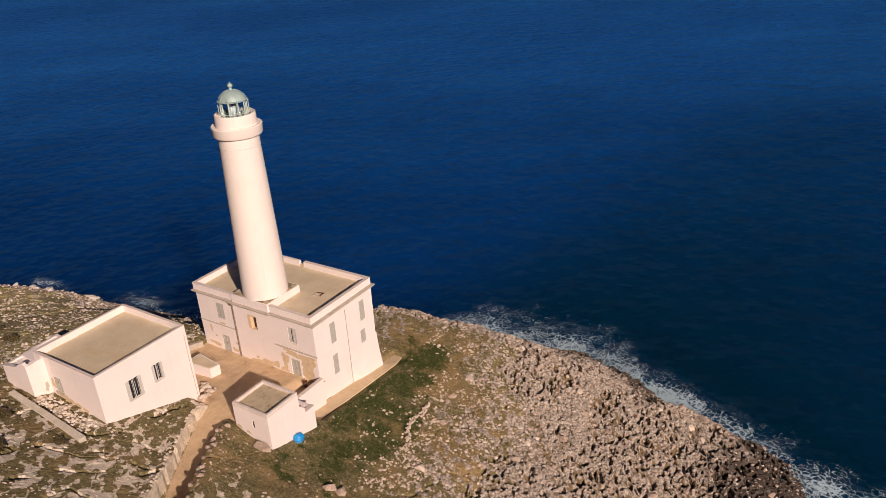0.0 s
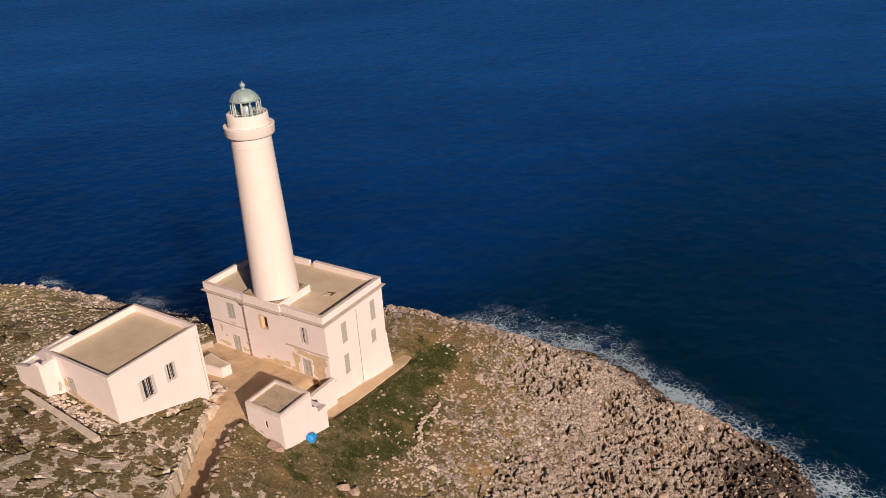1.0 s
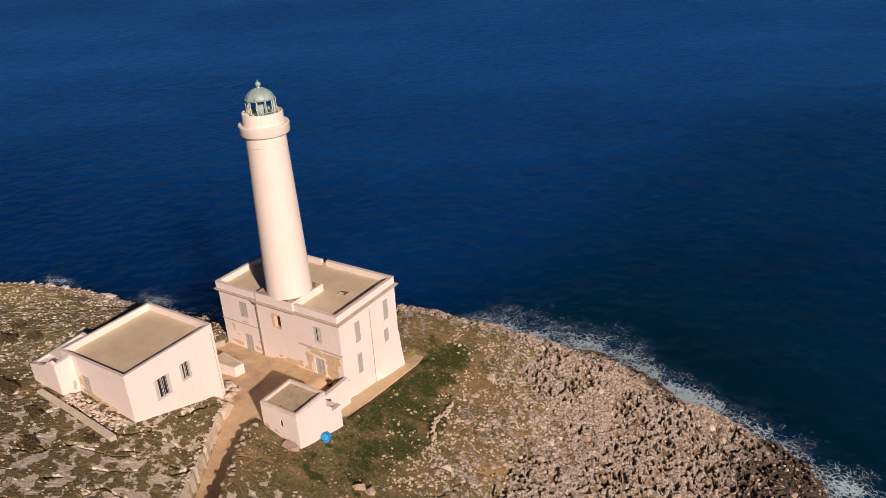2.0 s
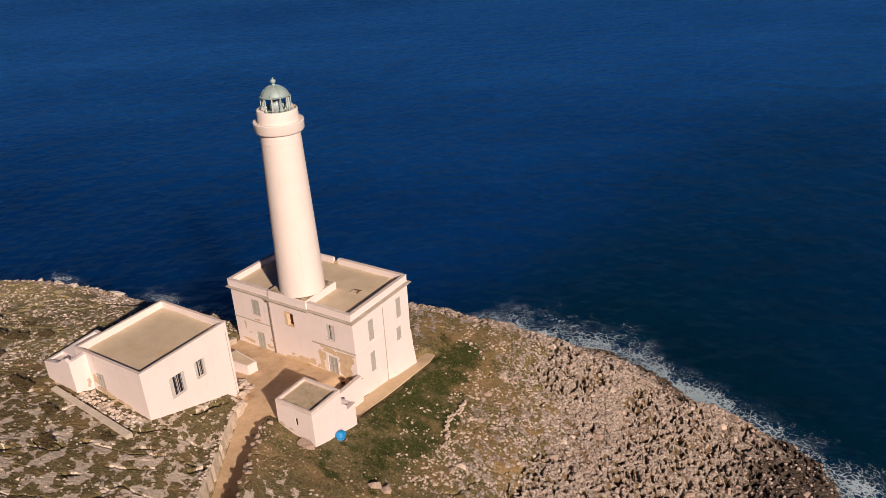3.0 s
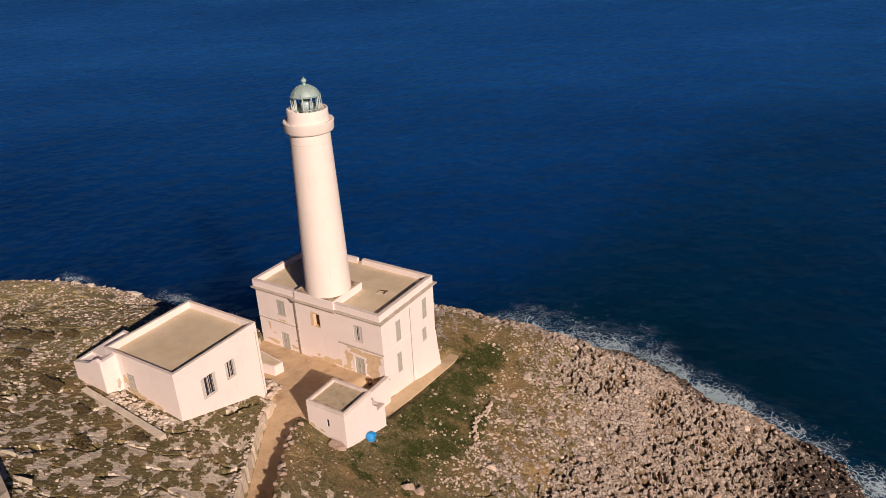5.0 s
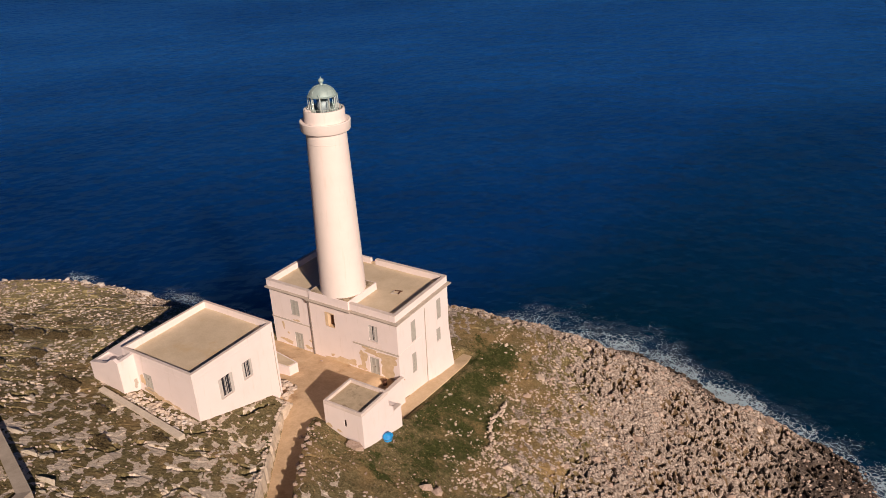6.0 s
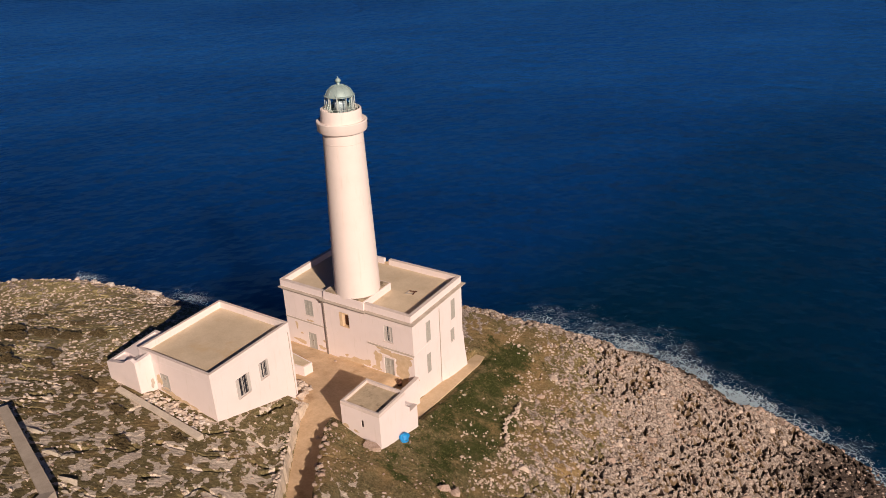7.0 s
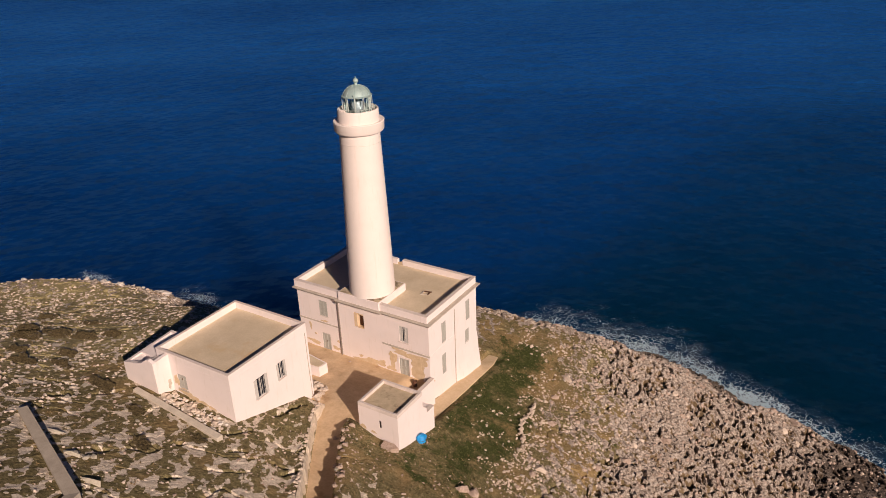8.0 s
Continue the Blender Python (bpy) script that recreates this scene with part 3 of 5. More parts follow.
def sheet(name, xs, ys, z, material, values):
    nx, ny = len(xs), len(ys)
    gx, gy = np.meshgrid(xs, ys)
    co = np.stack([gx, gy, z], -1).reshape(-1, 3)
    i = np.arange(nx * ny).reshape(ny, nx)
    faces = np.stack([i[:-1, :-1], i[:-1, 1:], i[1:, 1:], i[1:, :-1]], -1).reshape(-1, 4)
    me = bpy.data.meshes.new(name)
    me.from_pydata(co.tolist(), [], faces.tolist())
    for k, v in values.items():
        me.attributes.new(k, "FLOAT", "POINT").data.foreach_set("value", np.asarray(v, np.float32).ravel())
    me.materials.append(material)
    return new(name, me)


xs = np.concatenate([np.arange(-140, -72, 2.0), np.arange(-72, -32, 0.3), np.arange(-32, 3, 0.17), np.arange(3, 44, 0.105), np.arange(44, 64, 0.8), np.arange(64, 141, 2.4)])
ys = np.concatenate([np.arange(-150, -66, 3.0), np.arange(-66, -42, 0.8), np.arange(-42, -32, 0.5), np.arange(-32, -14, 0.16), np.arange(-14, 31, 0.12), np.arange(31, 52, 0.45)])
gx, gy = np.meshgrid(xs, ys)
gz, rock, green, wet, relief = land(gx, gy)
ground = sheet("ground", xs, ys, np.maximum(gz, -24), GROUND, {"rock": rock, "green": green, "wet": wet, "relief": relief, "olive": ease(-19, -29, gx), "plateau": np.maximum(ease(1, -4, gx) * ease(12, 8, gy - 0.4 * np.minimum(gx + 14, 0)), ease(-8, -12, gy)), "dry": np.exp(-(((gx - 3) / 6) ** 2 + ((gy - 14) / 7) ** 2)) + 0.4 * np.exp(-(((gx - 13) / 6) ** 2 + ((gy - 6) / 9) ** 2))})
tagged(ground, "pale karst limestone headland with dry scrub and patches of grass", "ground", kind="structure")

sx = np.concatenate([np.linspace(-3200, -160, 24), np.arange(-150, 121, 1.0), np.linspace(130, 3200, 24)])
sy = np.concatenate([np.linspace(-400, -50, 10), np.arange(-45, 91, 1.0), np.linspace(100, 3600, 30)])
gx, gy = np.meshgrid(sx, sy)
# distance seaward of the waterline
line = np.array([[x, coast(x) + max(0.0, (float(broad(np.array(x), np.array(coast(x)))) - 0.6 - SEA_Z) / float(cliff_fall(np.array(x))))] for x in np.arange(-140, 140, 2.0)])
off = np.full(gx.shape, 1e9)
for lx, ly in line:
    off = np.minimum(off, np.hypot(gx - lx, gy - ly))
off = np.where(gy > np.interp(gx, line[:, 0], line[:, 1]), off, -off)
reach = 2.2 + 5.0 * fbm(gx * 0.05, gy * 0.05, 71, 3) + 2.0 * ease(-14, -4, gx) - 2.0 * ease(22, 34, gx) + 2.0 * ease(24, 8, gx)
reach = 0.60 * reach * (1 - 0.4 * ease(-10, -20, gx))
foam = np.where(off < 0, 0.92 * ease(-10, -4, off), 0.96 * np.exp(-(np.maximum(off, 0) / reach) ** 1.6))
foam = foam * (0.66 + 0.6 * fbm(gx * 0.09, gy * 0.09, 77, 3))
foam = foam * (0.5 + 0.6 * ease(-16, -8, gx) + 0.5 * ease(-48, -56, gx))
foam = foam * (1 - 0.2 * ease(20, 36, gx))
for fx, fy, wide, deep in ((-81, 17.3, 4, 1.5), (-58.5, 20.6, 5.0, 2.2)):
    foam = np.maximum(foam, 0.82 * np.exp(-(((gx - fx) / wide) ** 2 + ((gy - fy) / deep) ** 2)) * (0.66 + 0.6 * fbm(gx * 0.2, gy * 0.2, 79, 3)))
foam[foam < 0.02] = 0
# strongest at the waterline, fading seaward, stronger and wider towards +x
inshore_tone = (0.15 + 0.85 * ease(-30, 4, gx)) * np.exp(-np.maximum(off, 0) / (30.0 + 85.0 * ease(-25, 25, gx))) * 0.95
# the painted sheen rises from 35 to 190 m off the waterline
sea = sheet("water", sx, sy, np.full(gx.shape, SEA_Z), SEA, {"foam": foam, "inshore_tone": inshore_tone, "far_sheen": ease(35, 190, off)})
tagged(sea, "deep blue wind-rippled sea with white surf along the rocks", "sea", kind="structure")


# ---- windows, doors and pipes ----
def leaf(name, axis, d, out, u0, u1, z0, z1, material, parent, slats=True, label=""):
    """A shutter or door leaf: a frame with slanting slats or sunk panels, its back at d, facing the way out."""
    bm = bmesh.new()
    t, w = 0.05 * out, min(0.09, (u1 - u0) * 0.22)
    for a in ((u0, u0 + w, z0, z1), (u1 - w, u1, z0, z1), (u0 + w, u1 - w, z0, z0 + 0.1), (u0 + w, u1 - w, z1 - 0.1, z1), (u0 + w, u1 - w, (z0 + z1) / 2 - 0.05, (z0 + z1) / 2 + 0.05)):
        box(bm, *oriented(axis, d, d + t, *a))
    box(bm, *oriented(axis, d, d + 0.012 * out, u0 + w, u1 - w, z0 + 0.1, z1 - 0.1))
    if slats:
        k = int((z1 - z0 - 0.3) / 0.085)
        for i in range(k):
            z = z0 + 0.12 + i * (z1 - z0 - 0.24) / k
            box(bm, *oriented(axis, d + 0.010 * out, d + 0.034 * out, u0 + w, u1 - w, z, z + 0.045))
    return part(name, bm, material, parent, label)


def window(house, axis, face, out, u0, u1, z0, z1, material, state="closed", sill=True, label=""):
    """A window (a part of the house) in an opening of the wall: frame, sill, panes and shutters."""
    d = face - (0.05 if state == "closed" else 0.09) * out
    f = 0.06
    bm = bmesh.new()
    for a in ((u0, u0 + f, z0, z1), (u1 - f, u1, z0, z1), (u0 + f, u1 - f, z0, z0 + f), (u0 + f, u1 - f, z1 - f, z1), ((u0 + u1) / 2 - 0.03, (u0 + u1) / 2 + 0.03, z0 + f, z1 - f)):
        box(bm, *oriented(axis, d - 0.05 * out, d, *a))
    frame_ob = part("window", bm, material, house, label)
    m = (u0 + u1) / 2
    for a, b in ((u0 + f, m - 0.03), (m + 0.03, u1 - f)):
        part("pane", boxes(oriented(axis, d - 0.035 * out, d - 0.025 * out, a, b, z0 + f, z1 - f)), DARK_GLASS, frame_ob)
    if sill:
        part("sill", boxes(oriented(axis, face - 0.02 * out, face + 0.07 * out, u0 - 0.08, u1 + 0.08, z0 - 0.07, z0), bevel=0.012), COPING, frame_ob)
    if state == "closed":
        leaf("shutter", axis, d + 0.01 * out, out, u0 + 0.01, m - 0.006, z0 + 0.01, z1 - 0.01, material, frame_ob)
        leaf("shutter", axis, d + 0.01 * out, out, m + 0.006, u1 - 0.01, z0 + 0.01, z1 - 0.01, material, frame_ob)
    elif state == "ajar":
        w = (u1 - u0)
        leaf("shutter", axis, d + 0.01 * out, out, u0 + 0.01, u0 + w * 0.36, z0 + 0.01, z1 - 0.01, material, frame_ob)
        leaf("shutter", axis, d + 0.01 * out, out, u1 - w * 0.38, u1 - 0.01, z0 + 0.01, z1 - 0.01, material, frame_ob)
    elif state == "open":
        w = (u1 - u0)
        leaf("shutter", axis, face + 0.006 * out, out, u0 - w * 0.16, u0 + w * 0.10, z0 + 0.02, z1 - 0.02, material, frame_ob)
        leaf("shutter", axis, face + 0.006 * out, out, u1 - w * 0.14, u1 + w * 0.12, z0 + 0.02, z1 - 0.02, material, frame_ob)
        for k in range(4):
            u = u0 + f + (u1 - u0 - 2 * f) * (k + 0.5) / 4
            part("bar", boxes(oriented(axis, d + 0.02 * out, d + 0.045 * out, u - 0.012, u + 0.012, z0 + f, z1 - f)), SHUTTER_WHITE, frame_ob)
    return frame_ob


def door(house, axis, face, out, u0, u1, z0, z1, material, label):
    d = face - 0.045 * out
    bm = bmesh.new()
    for a in ((u0, u0 + 0.08, z0, z1), (u1 - 0.08, u1, z0, z1), (u0 + 0.08, u1 - 0.08, z1 - 0.08, z1)):
        box(bm, *oriented(axis, d - 0.06 * out, d + 0.02 * out, *a))
    ob = part("door", bm, material, house, label)
    m = (u0 + u1) / 2
    for a, b in ((u0 + 0.085, m - 0.004), (m + 0.004, u1 - 0.085)):
        leaf("door_leaf", axis, d - 0.03 * out, out, a, b, z0 + 0.01, z1 - 0.085, material, ob, slats=False)
    part("handle", boxes(oriented(axis, d + 0.02 * out, d + 0.06 * out, m + 0.03, m + 0.06, z0 + 0.95, z0 + 1.1)), RUST_AND_DARK, ob)
    part("threshold", boxes(oriented(axis, face - 0.3 * out, face + 0.10 * out, u0 - 0.1, u1 + 0.1, z0 - 0.12, z0 - 0.004), bevel=0.015), CONCRETE, ob)
    return ob


def blotch(name, axis, d, out, u, z, w, h, seed, material, parent, label=""):
    """A patch of fallen render: a thin ragged-edged plate proud of the wall by a few millimetres."""
    rnd = random.Random(seed)
    bm = bmesh.new()
    n = 26
    ring, back = [], []
    ph = [rnd.uniform(0, 6.28) for _ in range(4)]
    for i in range(n):
        a = 2 * math.pi * i / n
        r = 1 + 0.22 * math.sin(2 * a + ph[0]) + 0.16 * math.sin(3 * a + ph[1]) + 0.12 * math.sin(5 * a + ph[2]) + 0.10 * rnd.uniform(-1, 1)
        pu, pz = u + w / 2 * r * math.cos(a), z + h / 2 * r * math.sin(a)
        for lst, dd in ((ring, d + (0.004 + 0.0035 * (seed % 20)) * out), (back, d - 0.02 * out)):
            lst.append(bm.verts.new((dd, pu, pz) if axis == "x" else (pu, dd, pz)))
    bm.faces.new(ring)
    bm.faces.new(back[::-1])
    for i in range(n):
        bm.faces.new((ring[i], back[i], back[(i + 1) % n], ring[(i + 1) % n]))
    return part(name, bm, material, parent, label)


def glass_material():
    m, n, l, b = node_mat("window_glass", 0.08, 0.6)
    p = position(n)
    l.new(ramp(n, l, noise_tex(n, l, p, 3.0, 3), [(0.3, (0.012, 0.014, 0.02)), (0.7, (0.035, 0.04, 0.055))]), b.inputs["Base Color"])
    return m


def clear_glass():
    m, n, l, b = node_mat("lantern_glass", 0.03, 0.5)
    b.inputs["Base Color"].default_value = (0.80, 0.90, 0.92, 1)
    b.inputs["Transmission Weight"].default_value = 1.0
    b.inputs["IOR"].default_value = 1.05
    bump(n, l, b, noise_tex(n, l, position(n), 2.0, 2), 0.03, 0.01)
    return m


DARK_GLASS, CLEAR = glass_material(), clear_glass()


def roof_mesh(x0, x1, y0, y1, z, thick=0.25, sag=0.04, seed=0):
    """A flat screeded roof, slightly uneven."""
    bm = bmesh.new()
    n, k = 24, 16
    top = [[bm.verts.new((x0 + (x1 - x0) * i / n, y0 + (y1 - y0) * j / k, z + sag * (noise.noise(((x0 + (x1 - x0) * i / n) * 0.4, (y0 + (y1 - y0) * j / k) * 0.4, seed)) - 0.4))) for i in range(n + 1)] for j in range(k + 1)]
    for j in range(k):
        for i in range(n):
            bm.faces.new((top[j][i], top[j][i + 1], top[j + 1][i + 1], top[j + 1][i]))
    box(bm, x0, x1, y0, y1, z - thick, z - 0.09)
    return bm


# ---- the keepers' house ----
house = thing("keepers_house", "two-storey white lime-washed lighthouse keepers' house with flat parapeted roof", "house")
HX0, HX1, HY0, HY1, HB = -16.55, -0.42, 0.15, 9.25, -4.6
BX0, BX1, BY0 = -11.05, -5.85, 0.15    # the middle bay that carries the tower
EAVE = 6.32
W1, D1 = (-13.72, -12.68, 4.02, 5.78), (-13.72, -12.66, -0.02, 1.92)
W2, D2 = (-3.80, -2.78, 3.82, 5.56), (-3.98, -2.84, -0.12, 1.90)
OW = (-9.25, -8.05, 3.90, 5.58)
part("front_wall", wall_mesh("y", HY0, HY0 + 0.5, HX0, BX0, HB, EAVE, (W1, D1)), PLASTER, house)
part("front_wall", wall_mesh("y", HY0, HY0 + 0.5, BX1, HX1 - 0.5, HB, EAVE, (W2, D2)), PLASTER, house)
part("bay_wall", wall_mesh("y", BY0, BY0 + 0.5, BX0, BX1, HB, EAVE, (OW,)), PLASTER, house)
W3, W6, W4, W5 = (2.45, 3.22, 3.25, 5.52), (2.38, 3.08, -0.30, 1.92), (7.10, 7.86, 3.40, 5.66), (6.88, 7.62, 0.18, 2.34)
part("side_wall", wall_mesh("x", HX1, HX1 - 0.5, HY0, HY1, HB, EAVE, (W3, W4, W5, W6)), PLASTER, house)
part("side_wall", wall_mesh("x", HX0, HX0 + 0.5, HY0 + 0.5, HY1, HB, EAVE), PLASTER, house)
part("back_wall", wall_mesh("y", HY1 - 0.5, HY1 - 0.002, HX0 + 0.5, HX1 - 0.5, HB, EAVE), PLASTER, house)
part("floor_slab", boxes((HX0 + 0.5, HX1 - 0.5, HY0 + 0.5, HY1 - 0.5, 2.95, 3.2)), CONCRETE, house)
part("floor_slab", boxes((HX0 + 0.5, HX1 - 0.5, HY0 + 0.5, HY1 - 0.5, -0.45, -0.15)), CONCRETE, house)

# battered foot of the seaward side
bm = bmesh.new()
prof = [(0.0, 0.9), (0.10, -1.0), (0.42, HB), (-0.3, HB), (-0.3, 0.9)]
rows = []
for y in (4.9, 7.0, HY1 + 0.12):
    k = 0.0 if y < 5 else 1.0
    rows.append([bm.verts.new((HX1 + max(a, 0) * k + min(a, 0) + 0.003, y + (max(a, 0) * 0.8 if y > 9 else 0), z)) for a, z in prof])
for a, b in zip(rows, rows[1:]):
    for i in range(5):
        bm.faces.new((a[i], a[(i + 1) % 5], b[(i + 1) % 5], b[i]))
bm.faces.new(rows[0])
bm.faces.new(rows[-1][::-1])
part("battered_foot", bm, PLASTER, house)


def moulding(x0, x1, y0, y1, z0, steps):
    """A cornice round a rectangle: stacked courses (outward, height) from z0 up."""
    bm = bmesh.new()
    z = z0
    for out, h in steps:
        box(bm, x0 - out, x1 + out, y0 - out, y1 + out, z, z + h, bevel=0.02)
        z += h
    return bm


part("cornice", moulding(HX0, HX1, HY0, HY1, EAVE, ((0.10, 0.12), (0.22, 0.12), (0.34, 0.10))), TRIM, house, "weathered grey-beige moulded cornice")
part("cornice", moulding(BX0 + 0.1, BX1 - 0.1, BY0 - 0.16, HY0 + 1.0, EAVE + 0.003, ((0.10, 0.12), (0.22, 0.12), (0.34, 0.10))), TRIM, house, "weathered grey-beige moulded cornice")
CT = EAVE + 0.34
PT = 7.37
TH = 0.34
PX0, PX1, PY0, PY1 = -16.80, -0.52, 0.12, 9.42
BLX0, BLX1, BLY0, BLY1, BLZ = -10.92, -5.92, -0.03, 4.65, 7.52
part("roof", roof_mesh(PX0 + TH, PX1 - TH, PY0 + TH, PY1 - TH, 6.76, seed=2), ROOF, house, "flat beige screeded roof")
part("parapet", boxes((PX0, BLX0, PY0, PY0 + TH, CT, PT), bevel=0.025), PLASTER, house)
part("parapet", boxes((BLX1, PX1, PY0, PY0 + TH, CT, PT), bevel=0.025), PLASTER, house)
part("parapet", boxes((PX1 - TH, PX1, PY0 + TH, PY1, CT, PT), bevel=0.025), PLASTER, house)
part("parapet", boxes((PX0, PX0 + TH, PY0 + TH, PY1, CT, PT), bevel=0.025), PLASTER, house)
part("parapet", boxes((-9.35, PX1 - TH, PY1 - TH, PY1, CT, PT), bevel=0.025), PLASTER, house)
part("parapet", boxes((PX0 + TH, -9.95, PY1 - TH, PY1, CT, PT), bevel=0.025), PLASTER, house)
part("parapet", prism([(-9.95, PY1 - TH + 0.03), (-9.35, PY1 - TH + 0.03), (-9.35, PY1 - 0.03), (-9.95, PY1 - 0.03)], CT, [PT - 0.40, PT - 0.22, PT - 0.18, PT - 0.5]), BARE, house, "broken gap in the parapet")
for a in ((PX0 - 0.03, BLX0 - 0.02, PY0 - 0.03, PY0 + TH + 0.02), (BLX1 + 0.02, PX1 + 0.03, PY0 - 0.03, PY0 + TH + 0.02), (PX1 - TH - 0.02, PX1 + 0.03, PY0 + TH + 0.03, PY1 + 0.03), (PX0 - 0.03, PX0 + TH + 0.02, PY0 + TH + 0.03, PY1 + 0.03), (-9.3, PX1 - TH - 0.03, PY1 - TH - 0.02, PY1 + 0.03)):
    part("coping", boxes((*a, PT, PT + 0.045), bevel=0.012), COPING, house)
# the raised block under the tower
part("tower_block", boxes((BLX0, BLX1, BLY0, BLY1, CT - 0.3, BLZ), bevel=0.03), PLASTER, house)
part("block_top", boxes((BLX0 + 0.12, BLX1 - 0.12, BLY0 + 0.12, BLY1 - 0.12, BLZ - 0.02, BLZ + 0.012)), ROOF_GREY, house, "grey screed round the tower's foot")

# string courses, pipes, windows and doors
part("string_course", boxes((HX0 - 0.05, BX0 - 0.02, HY0 - 0.07, HY0 + 0.02, 3.10, 3.22), bevel=0.012), TRIM, house)
part("string_course", boxes((BX1 + 0.02, HX1 + 0.07, HY0 - 0.08, HY0 + 0.02, 2.95, 3.10), bevel=0.012), TRIM, house)
part("string_course", boxes((HX1 - 0.02, HX1 + 0.035, HY0 + 0.1, 4.7, 2.97, 3.07), bevel=0.01), PLASTER, house)
part("drainpipe", tube([(BX0 - 0.12, HY0 - 0.10, 6.25), (BX0 - 0.12, HY0 - 0.10, 3.0), (BX0 - 0.12, HY0 - 0.10, -0.1)], 0.075), PIPE, house, "dark zinc drainpipe")
part("rainwater_head", boxes((BX0 - 0.36, BX0 + 0.02, HY0 - 0.30, HY0 + 0.05, 6.15, 6.40), bevel=0.03), PIPE, house)
part("drainpipe", tube([(HX1 + 0.07, 4.82, 5.95), (HX1 + 0.07, 4.82, 0.0), (HX1 + 0.07, 4.80, -2.9)], 0.03), TRIM, house, "thin grey drainpipe")
window(house, "y", HY0, -1, *W1, SHUTTER, label="window with closed grey shutters")
window(house, "y", HY0, -1, *W2, SHUTTER_WHITE, "ajar", label="window with grey shutters ajar")
for w in (W3, W4, W5, W6):
    window(house, "x", HX1, 1, *w, SHUTTER, sill=False, label="window with closed pale shutters")
door(house, "y", HY0, -1, *D1, SHUTTER, "grey-green double door")
door(house, "y", HY0, -1, *D2, SHUTTER, "grey-green double door")
# the open window of the bay: bare ochre reveal, dark inside
u0, u1, z0, z1 = OW
for dims in ((u0 + 0.002, u0 + 0.40, BY0 - 0.006, BY0 + 0.40, z0 + 0.06, z1 - 0.06), (u0 + 0.402, u1 - 0.002, BY0 - 0.006, BY0 + 0.40, z1 - 0.14, z1 - 0.002), (u0 + 0.402, u1 - 0.002, BY0 - 0.006, BY0 + 0.40, z0 + 0.002, z0 + 0.08)):
    part("reveal", boxes(dims, bevel=0.015), OCHRE, house, "bare ochre stone reveal")
# board added in dark red-brown for the shade of the open room
part("window", boxes((u0 + 0.41, u1 - 0.01, BY0 + 0.44, BY0 + 0.49, z0 + 0.09, z1 - 0.15)), RUST_AND_DARK, house, "dark red-brown board added for the unlit room of the open window")
# door surround, bare render and rising damp on the front
for dims in ((D2[0] - 0.22, D2[0] - 0.004, D2[2], D2[3] + 0.22), (D2[1] + 0.004, D2[1] + 0.22, D2[2], D2[3] + 0.22), (D2[0] - 0.004, D2[1] + 0.004, D2[3] + 0.004, D2[3] + 0.22)):
    part("door_surround", boxes((dims[0], dims[1], HY0 - 0.03, HY0 + 0.02, dims[2], dims[3]), bevel=0.008), PLASTER, house)
for i, (u, z, w, h) in enumerate(((-1.75, 1.0, 1.7, 2.5), (-2.4, 2.42, 3.0, 0.75), (-4.75, 1.25, 0.75, 1.6), (-5.0, 0.3, 0.9, 0.6), (-1.25, 2.0, 0.9, 1.1), (-3.6, 2.55, 1.5, 0.5), (-1.9, 1.75, 1.5, 1.3), (-4.7, 1.9, 0.9, 0.8), (-4.4, 2.8, 0.7, 0.35))):
    blotch("bare_render", "y", HY0, -1, u, z, w, h, i, BARE, house, "patch of bare ochre render")
for i, (u, z, w, h) in enumerate(((-7.6, 0.25, 2.6, 0.75), (-6.2, 0.5, 0.9, 0.9), (-9.2, 0.05, 1.4, 0.4), (-8.75, 0.6, 0.5, 0.3))):
    blotch("bare_render", "y", BY0, -1, u, z, w, h, 20 + i, BARE, house, "patch of bare ochre render")
for i, (u, z, w, h) in enumerate(((-14.9, 0.5, 1.5, 0.5), (-12.0, 0.5, 0.8, 0.5), (-15.2, 2.4, 0.35, 0.8), (-13.2, 3.4, 0.9, 0.22), (-11.6, 1.4, 0.3, 0.3), (-14.6, 1.55, 0.3, 0.25))):
    blotch("bare_render", "y", HY0, -1, u, z, w, h, 40 + i, BARE, house, "patch of bare ochre render")

# ---- the tower ----
TX, TY = -8.26, 2.23
tower = thing("lighthouse_tower", "tall tapering white round lighthouse tower with gallery and green lantern", "lighthouse")
smooth(part("shaft", turned([(0, BLZ - 0.2), (2.28, BLZ - 0.2), (2.24, 9.5), (2.17, 12.2), (2.10, 14.8), (2.04, 17.0), (1.96, 19.8), (1.88, 22.7), (1.86, 23.9), (0, 23.9)], TX, TY, 72), TOWER_WHITE, tower))
smooth(part("collar", turned([(1.7, 22.80), (1.885, 22.80), (1.892, 22.83), (1.885, 22.87), (1.7, 22.87)], TX, TY, 72), TOWER_WHITE, tower), 80)
smooth(part("gallery", turned([(0, 23.78), (1.96, 23.78), (2.20, 23.84), (2.27, 23.95), (2.30, 24.60), (2.33, 24.72), (2.28, 24.80), (2.12, 24.78), (1.9, 24.7), (0, 24.7)], TX, TY, 72), TOWER_WHITE, tower, "white corbelled gallery"))
smooth(part("parapet", turned([(1.66, 24.65), (1.89, 24.65), (1.86, 25.78), (1.82, 25.84), (1.72, 25.84), (1.67, 25.78), (1.66, 24.65)], TX, TY, 72), TOWER_WHITE, tower, "round white parapet"))
smooth(part("lantern_floor", turned([(0, 24.9), (1.67, 24.9), (1.67, 24.95), (0, 24.95)], TX, TY, 48), CONCRETE, tower))
